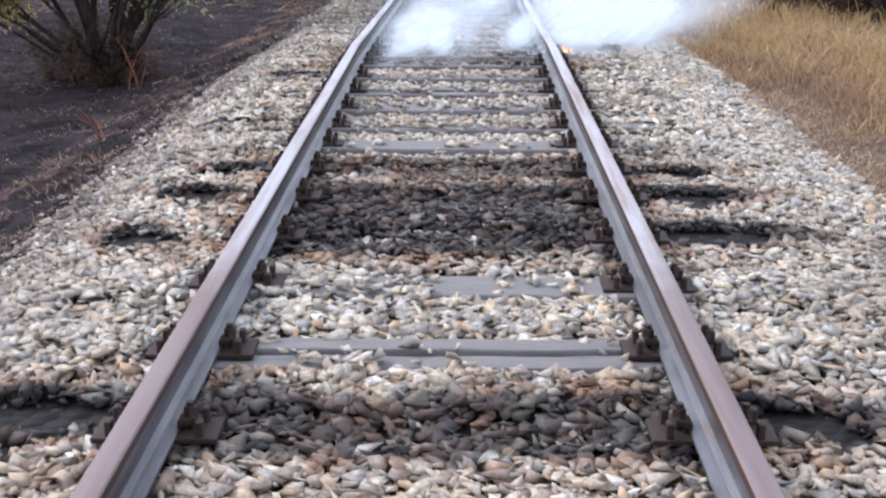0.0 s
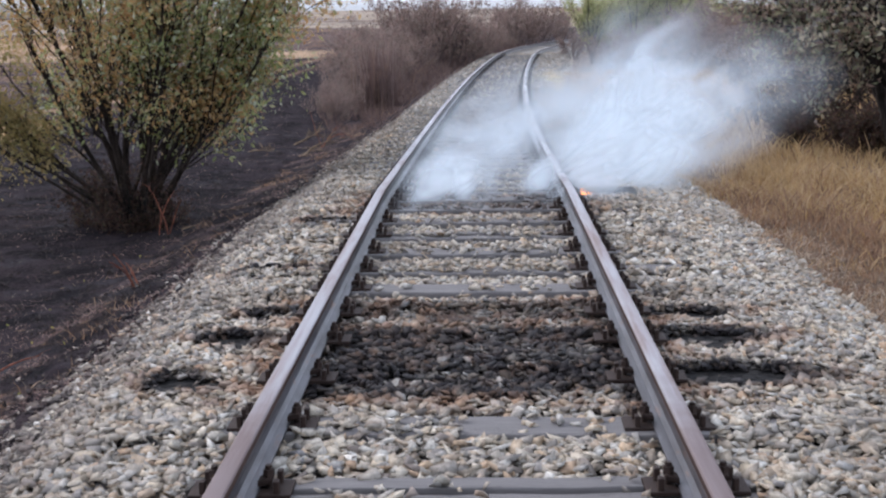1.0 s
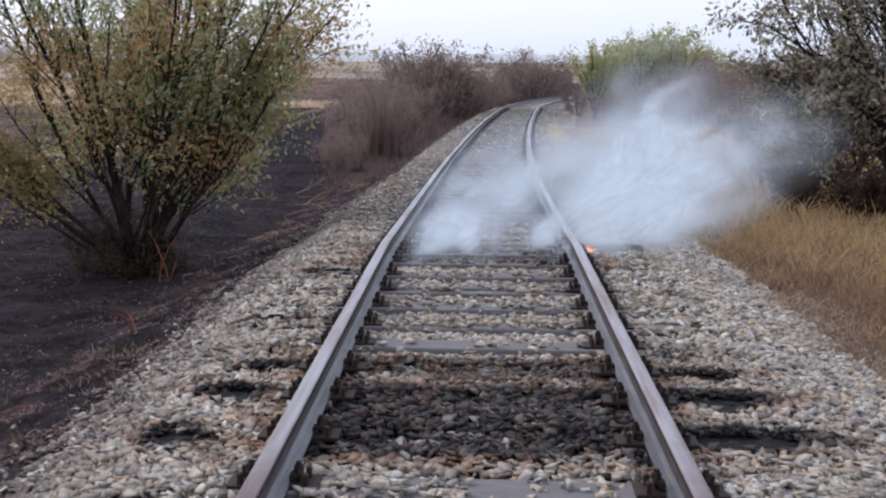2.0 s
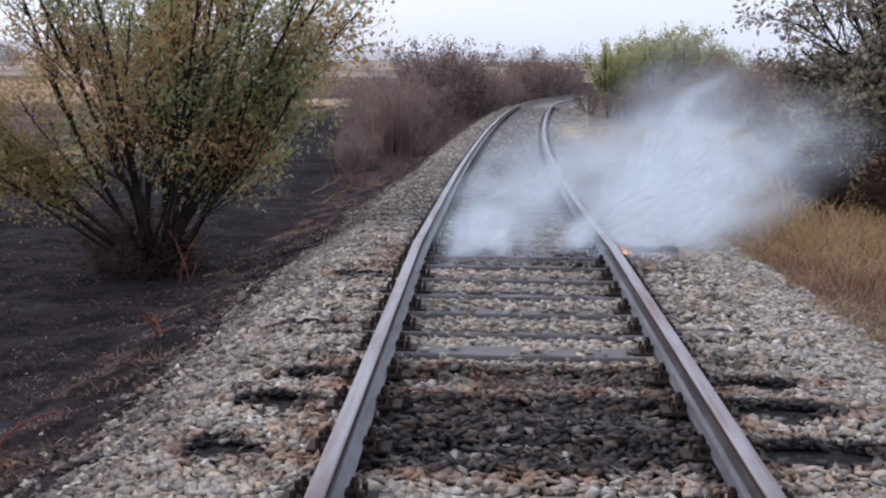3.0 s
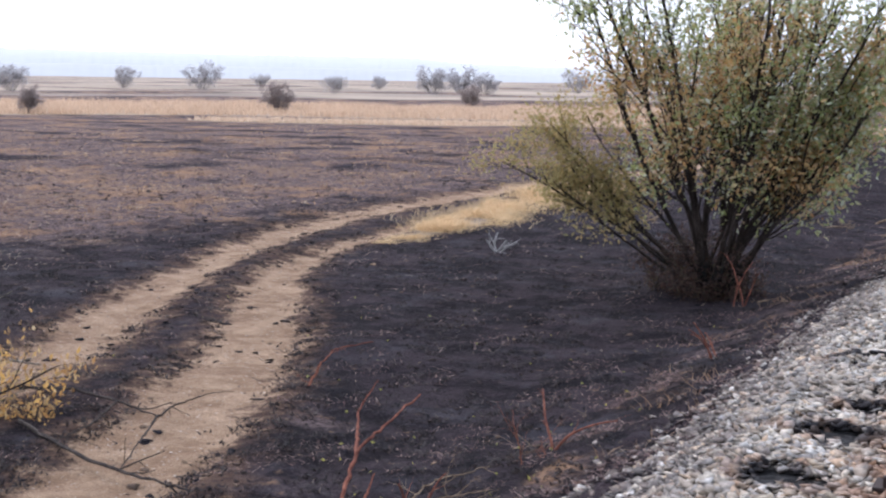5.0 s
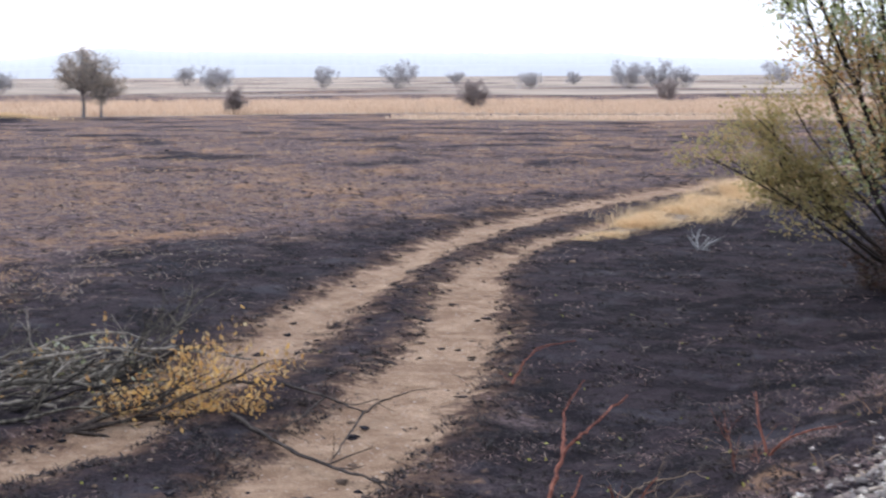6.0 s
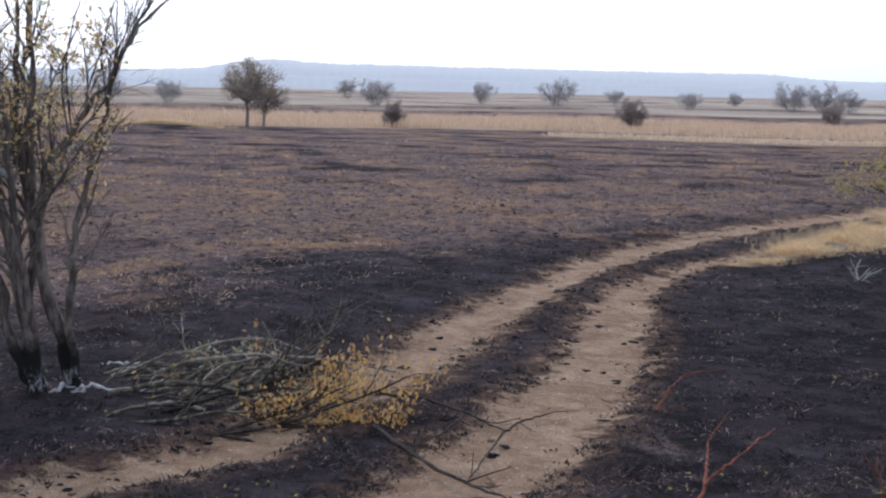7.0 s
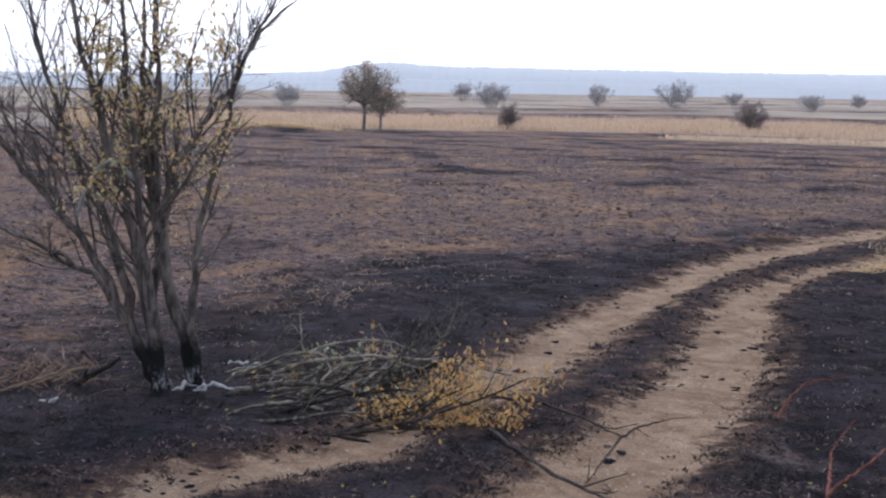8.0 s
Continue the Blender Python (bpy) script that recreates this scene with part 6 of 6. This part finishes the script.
# ---- the fire ----
def build_fire():
    t = box(0.34, 0.11, 0.09, 0.02)
    bmesh.ops.subdivide_edges(t, edges=list(t.edges), cuts=3, use_grid_fill=True)
    for v in t.verts:
        v.co += 0.025 * noise.noise_vector(v.co * 10)
    me = bpy.data.meshes.new("burning_log")
    t.to_mesh(me)
    t.free()
    me.materials.append(CHAR)
    log = new("burning_log", me)
    log.matrix_world = pose(1.19, 10.34, 0.005, 0, 0, 4)
    tagged(log, "charred smouldering lump of sleeper timber on the ballast", "log")
    fire = empty_thing("flame", (0.93, 10.36, -0.01), "small orange flames at the burning sleeper's end", "fire")
    r = random.Random(8)
    for n in range(5):
        bm = bmesh.new()
        h, w = r.uniform(0.03, 0.08), r.uniform(0.010, 0.018)
        bmesh.ops.create_cone(bm, cap_ends=True, segments=8, radius1=w, radius2=0.002, depth=h)
        bmesh.ops.subdivide_edges(bm, edges=[e for e in bm.edges if abs(e.verts[0].co.z - e.verts[1].co.z) > h / 2], cuts=4)
        for v in bm.verts:
            f = v.co.z / h + 0.5
            swell = 1 + 0.9 * math.sin(min(1.0, f * 1.4) * math.pi) * (1 - f)
            v.co.x = v.co.x * swell + 0.03 * math.sin(5 * f + n)
            v.co.y = v.co.y * swell
        part("tongue", bm, FLAME, fire, m=pose(r.uniform(-0.06, 0.06), r.uniform(-0.05, 0.05), h / 2 - 0.01))


def build_smoke():
    """Drifting smoke as thin curved veils, denser near the two smouldering spots."""
    k = Nodes("smoke", rough=1.0, spec=0.0)
    g = k.t.nodes.new("ShaderNodeNewGeometry").outputs["Position"]
    n = k.t.nodes.new("ShaderNodeSeparateXYZ")
    k.put(n.inputs[0], g)
    x, y, z = n.outputs
    drift = k.t.nodes.new("ShaderNodeCombineXYZ")  # drawn out along the wind
    for socket, (a, b, c) in zip(drift.inputs, ((0.75, 0.08, 0.35), (-0.3, 0.22, 0.2), (-0.9, -0.05, 1.7))):
        k.put(socket, k.math("MULTIPLY_ADD", x, a, k.math("MULTIPLY_ADD", y, b, k.math("MULTIPLY", z, c))))
    wisp = k.math("ADD", k.math("MULTIPLY", k.noise(1.6, 2, 0.45, drift.outputs[0], warp=1.1), 0.96), k.math("MULTIPLY", k.noise(4.5, 1, 0.5, drift.outputs[0], warp=0.6), 0.04))
    thick = k.math("MULTIPLY", k.attr("smoke_amount"), k.math("MULTIPLY_ADD", k.step(wisp, 0.33, 0.68), 1.60, 0.14), clamp=True)
    dif, tra, clear, mix1, mix2 = (k.t.nodes.new(n) for n in ("ShaderNodeBsdfDiffuse", "ShaderNodeBsdfTranslucent", "ShaderNodeBsdfTransparent", "ShaderNodeMixShader", "ShaderNodeMixShader"))
    for n in (dif, tra):
        n.inputs[0].default_value = (0.82, 0.885, 0.94, 1)
    mix1.inputs[0].default_value = 0.2
    k.put(mix2.inputs[0], thick)
    for a, b in ((dif.outputs[0], mix1.inputs[1]), (tra.outputs[0], mix1.inputs[2]), (clear.outputs[0], mix2.inputs[1]), (mix1.outputs[0], mix2.inputs[2]), (mix2.outputs[0], k.t.nodes["Material Output"].inputs[0])):
        k.t.links.new(a, b)
    r = np.random.RandomState(15)
    puffs = []  # across, along, up, width, height, amount
    for f in np.linspace(0, 1, 16):  # low and torn over the smouldering sleeper
        puffs.append((-0.42 + 0.95 * f + r.normal(0, 0.05), 9.8 + 1.1 * r.uniform(), 0.04 + 0.16 * r.uniform(), 0.20, 0.15, r.uniform(0.5, 1.0)))
    for f in np.linspace(0, 1, 14):  # a second bank farther along the track
        puffs.append((-0.35 + 0.9 * r.uniform(), 12.0 + 4.5 * f, 0.10 + 0.20 * r.uniform(), 0.30, 0.22, r.uniform(0.5, 1.0) * (1.0 - 0.6 * f)))
    for x0 in (-0.45, -0.40, -0.30):  # a bright plume at the sleeper's end
        puffs.append((x0, 9.75 - 0.7 * (x0 + 0.45), 0.06 + 1.2 * (x0 + 0.45), 0.10, 0.12, 2.2))
    for f in np.linspace(0, 1, 28):  # from the flames, blown away to the trees
        puffs.append((1.02 + 1.55 * f + r.normal(0, 0.10), 10.5 + 4.6 * f + r.normal(0, 0.2), 0.12 + 0.58 * f + r.normal(0, 0.06), 0.26 + 0.34 * f, 0.20 + 0.17 * f, r.uniform(0.6, 1.0) * (1.30 - 1.12 * f)))
    for f in np.linspace(0, 1, 12):  # a thin column that lifts off above the grass
        puffs.append((1.25 + 0.75 * f + r.normal(0, 0.08), 11.6 + 1.8 * f, 0.45 + 1.15 * f, 0.34 + 0.10 * f, 0.36, 0.42 - 0.34 * f))
    for f in np.linspace(0, 1, 6):  # the last of it among the boughs
        puffs.append((2.4 + 1.3 * f, 13.6 + 1.2 * f, 0.75 + 0.25 * f, 0.55, 0.42, 0.15 - 0.08 * f))
    for f in np.linspace(0, 1, 8):  # thin haze over the line beyond
        puffs.append((0.9 + 1.5 * f, 12.6 + 1.0 * math.sin(5 * f), 0.40 + 0.45 * f, 0.55, 0.36, 0.22 - 0.14 * f))
        puffs.append((0.2 + 1.4 * r.uniform(), 14.0 + 7.5 * f, 0.30 + 0.25 * f, 0.9, 0.40, 0.42))
    puffs = np.array(puffs)
    smoke = empty_thing("smoke", (0, 0, 0), "pale blue-white smoke drifting off the burning sleepers", "smoke")
    for n, y0 in enumerate(np.concatenate([np.linspace(9.3, 15.6, 19), (17.0, 18.8, 20.8)])):
        xs, zs = np.meshgrid(np.linspace(-1.6, 5.0, 64), np.linspace(0.0, 2.6, 34))
        ys = y0 + 0.5 * zs + 0.20 * np.sin(xs * 1.7 + n) + 0.10 * np.sin(zs * 2.3 + 2 * n)
        p = np.stack([xs + track_x(ys), ys, zs + np.where(np.abs(xs) < 1.5, 0.0, -0.12) + 0.03 + track_z(ys)], -1).reshape(-1, 3)
        den = np.zeros(len(p))
        for px, py, pz, sx, sz, a in puffs:
            den += a * np.exp(-((p[:, 0] - track_x(p[:, 1]) - px) / sx) ** 2 - ((p[:, 1] - py) / (0.55 + sx * 0.6)) ** 2 - ((p[:, 2] - track_z(p[:, 1]) - pz) / sz) ** 2)
        edge = smooth(0, 0.5, xs + 1.6) * smooth(0, 0.6, 5.0 - xs) * smooth(0, 0.5, 2.6 - zs)
        m, w = xs.shape
        i, j = np.meshgrid(np.arange(m - 1), np.arange(w - 1), indexing="ij")
        q = np.stack([i * w + j, i * w + j + 1, (i + 1) * w + j + 1, (i + 1) * w + j], -1).reshape(-1, 4)
        alpha = (1 - np.exp(-SMOKE * den)) * edge.ravel()
        q = q[(alpha[q] > 0.01).any(1)]
        if not len(q):
            continue
        used, back = np.unique(q, return_inverse=True)
        me = fast_mesh("veil", p[used], back.reshape(-1, 4), 4, k.m, True)
        a = me.attributes.new("smoke_amount", "FLOAT", "POINT")
        a.data.foreach_set("value", alpha[used].astype(np.float32))
        under("veil", me, smoke)
    tagged(smoke, kind="stuff")


SMOKE = 0.24
scene.cycles.transparent_max_bounces = 32
CLOD = Nodes("dark_clod", rough=0.95, spec=0.1)
CLOD = CLOD.done(CLOD.ramp(CLOD.island(), (0.0, (0.02, 0.018, 0.018)), (0.6, (0.06, 0.045, 0.04)), (1.0, (0.22, 0.16, 0.12))))
CLOD_BURNT = Nodes("burnt_clump", rough=1.0, spec=0.05)
CLOD_BURNT = CLOD_BURNT.done(CLOD_BURNT.ramp(CLOD_BURNT.island(), (0.0, (0.012, 0.012, 0.015)), (0.5, (0.03, 0.027, 0.032)), (0.8, (0.09, 0.065, 0.055)), (1.0, (0.26, 0.18, 0.12))), CLOD_BURNT.noise(60), 0.6, 0.01)
CLOD_RED = Nodes("sooty_stone", rough=0.9, spec=0.15)
CLOD_RED = CLOD_RED.done(CLOD_RED.ramp(CLOD_RED.island(), (0.0, (0.03, 0.026, 0.028)), (0.5, (0.075, 0.056, 0.054)), (0.8, (0.16, 0.115, 0.10)), (0.93, (0.34, 0.29, 0.25)), (1.0, (0.48, 0.44, 0.40))))
LITTER_RED = leaf_material("burnt_litter", (0.07, 0.048, 0.05), (0.18, 0.115, 0.108), (0.12, 0.072, 0.07), (0.30, 0.195, 0.17), (0.46, 0.34, 0.29))
ASH = Nodes("white_ash", rough=0.95, spec=0.1)
ASH = ASH.done(ASH.mix(ASH.noise(14, 5, 0.7), (0.08, 0.076, 0.076), (0.62, 0.60, 0.58)), ASH.noise(30, 5, 0.7), 0.6, 0.01)
BARK_TWIG = bark_material("pale_twig_bark", (0.13, 0.11, 0.09), (0.44, 0.38, 0.30))
BARK_BOUGH = bark_material("bough_bark", (0.04, 0.034, 0.028), (0.22, 0.19, 0.145))
BARK_TWIG_DARK = bark_material("dark_twig_bark", (0.026, 0.021, 0.019), (0.10, 0.080, 0.068))
RUSSET = bark_material("russet_stem", (0.12, 0.042, 0.030), (0.32, 0.125, 0.080))
STRAWY_BARK = bark_material("dry_stem", (0.16, 0.11, 0.07), (0.38, 0.28, 0.19))
STRAW_PALE = leaf_material("pale_straw", (0.66, 0.46, 0.25), (0.74, 0.56, 0.33), (0.55, 0.36, 0.18), (0.80, 0.64, 0.41))
STRAW_YELLOW = leaf_material("yellow_straw", (0.72, 0.56, 0.26), (0.78, 0.62, 0.32), (0.66, 0.52, 0.30))
STRAW_STRIP = leaf_material("bleached_straw", (0.62, 0.46, 0.32), (0.70, 0.54, 0.39), (0.50, 0.36, 0.26))
STRAW_FAR = leaf_material("far_straw", (0.56, 0.40, 0.28), (0.64, 0.47, 0.33), (0.47, 0.33, 0.23))
STRAW_DRIFT = leaf_material("rusty_straw", (0.46, 0.26, 0.13), (0.58, 0.37, 0.20), (0.30, 0.17, 0.10), (0.62, 0.48, 0.31))
STRAW_LITTER = leaf_material("withered_straw", (0.34, 0.25, 0.18), (0.48, 0.37, 0.27), (0.18, 0.13, 0.11), (0.58, 0.48, 0.37), (0.26, 0.18, 0.13))
WEED = leaf_material("brown_weed", (0.11, 0.075, 0.073), (0.17, 0.115, 0.105), (0.13, 0.088, 0.082), (0.25, 0.165, 0.125))
LEAF_PALE = leaf_material("pale_leaf", (0.30, 0.30, 0.08), (0.42, 0.36, 0.10))
FLAME = Nodes("flame")
FLAME.b.inputs["Emission Color"].default_value = (1.0, 0.30, 0.05, 1)
FLAME.b.inputs["Emission Strength"].default_value = 2.2
FLAME = FLAME.done((0.8, 0.3, 0.05))

build_grass()
build_litter()
build_brush()
build_fire()
build_smoke()


# ---- the stones of the ballast ----
build_stones()
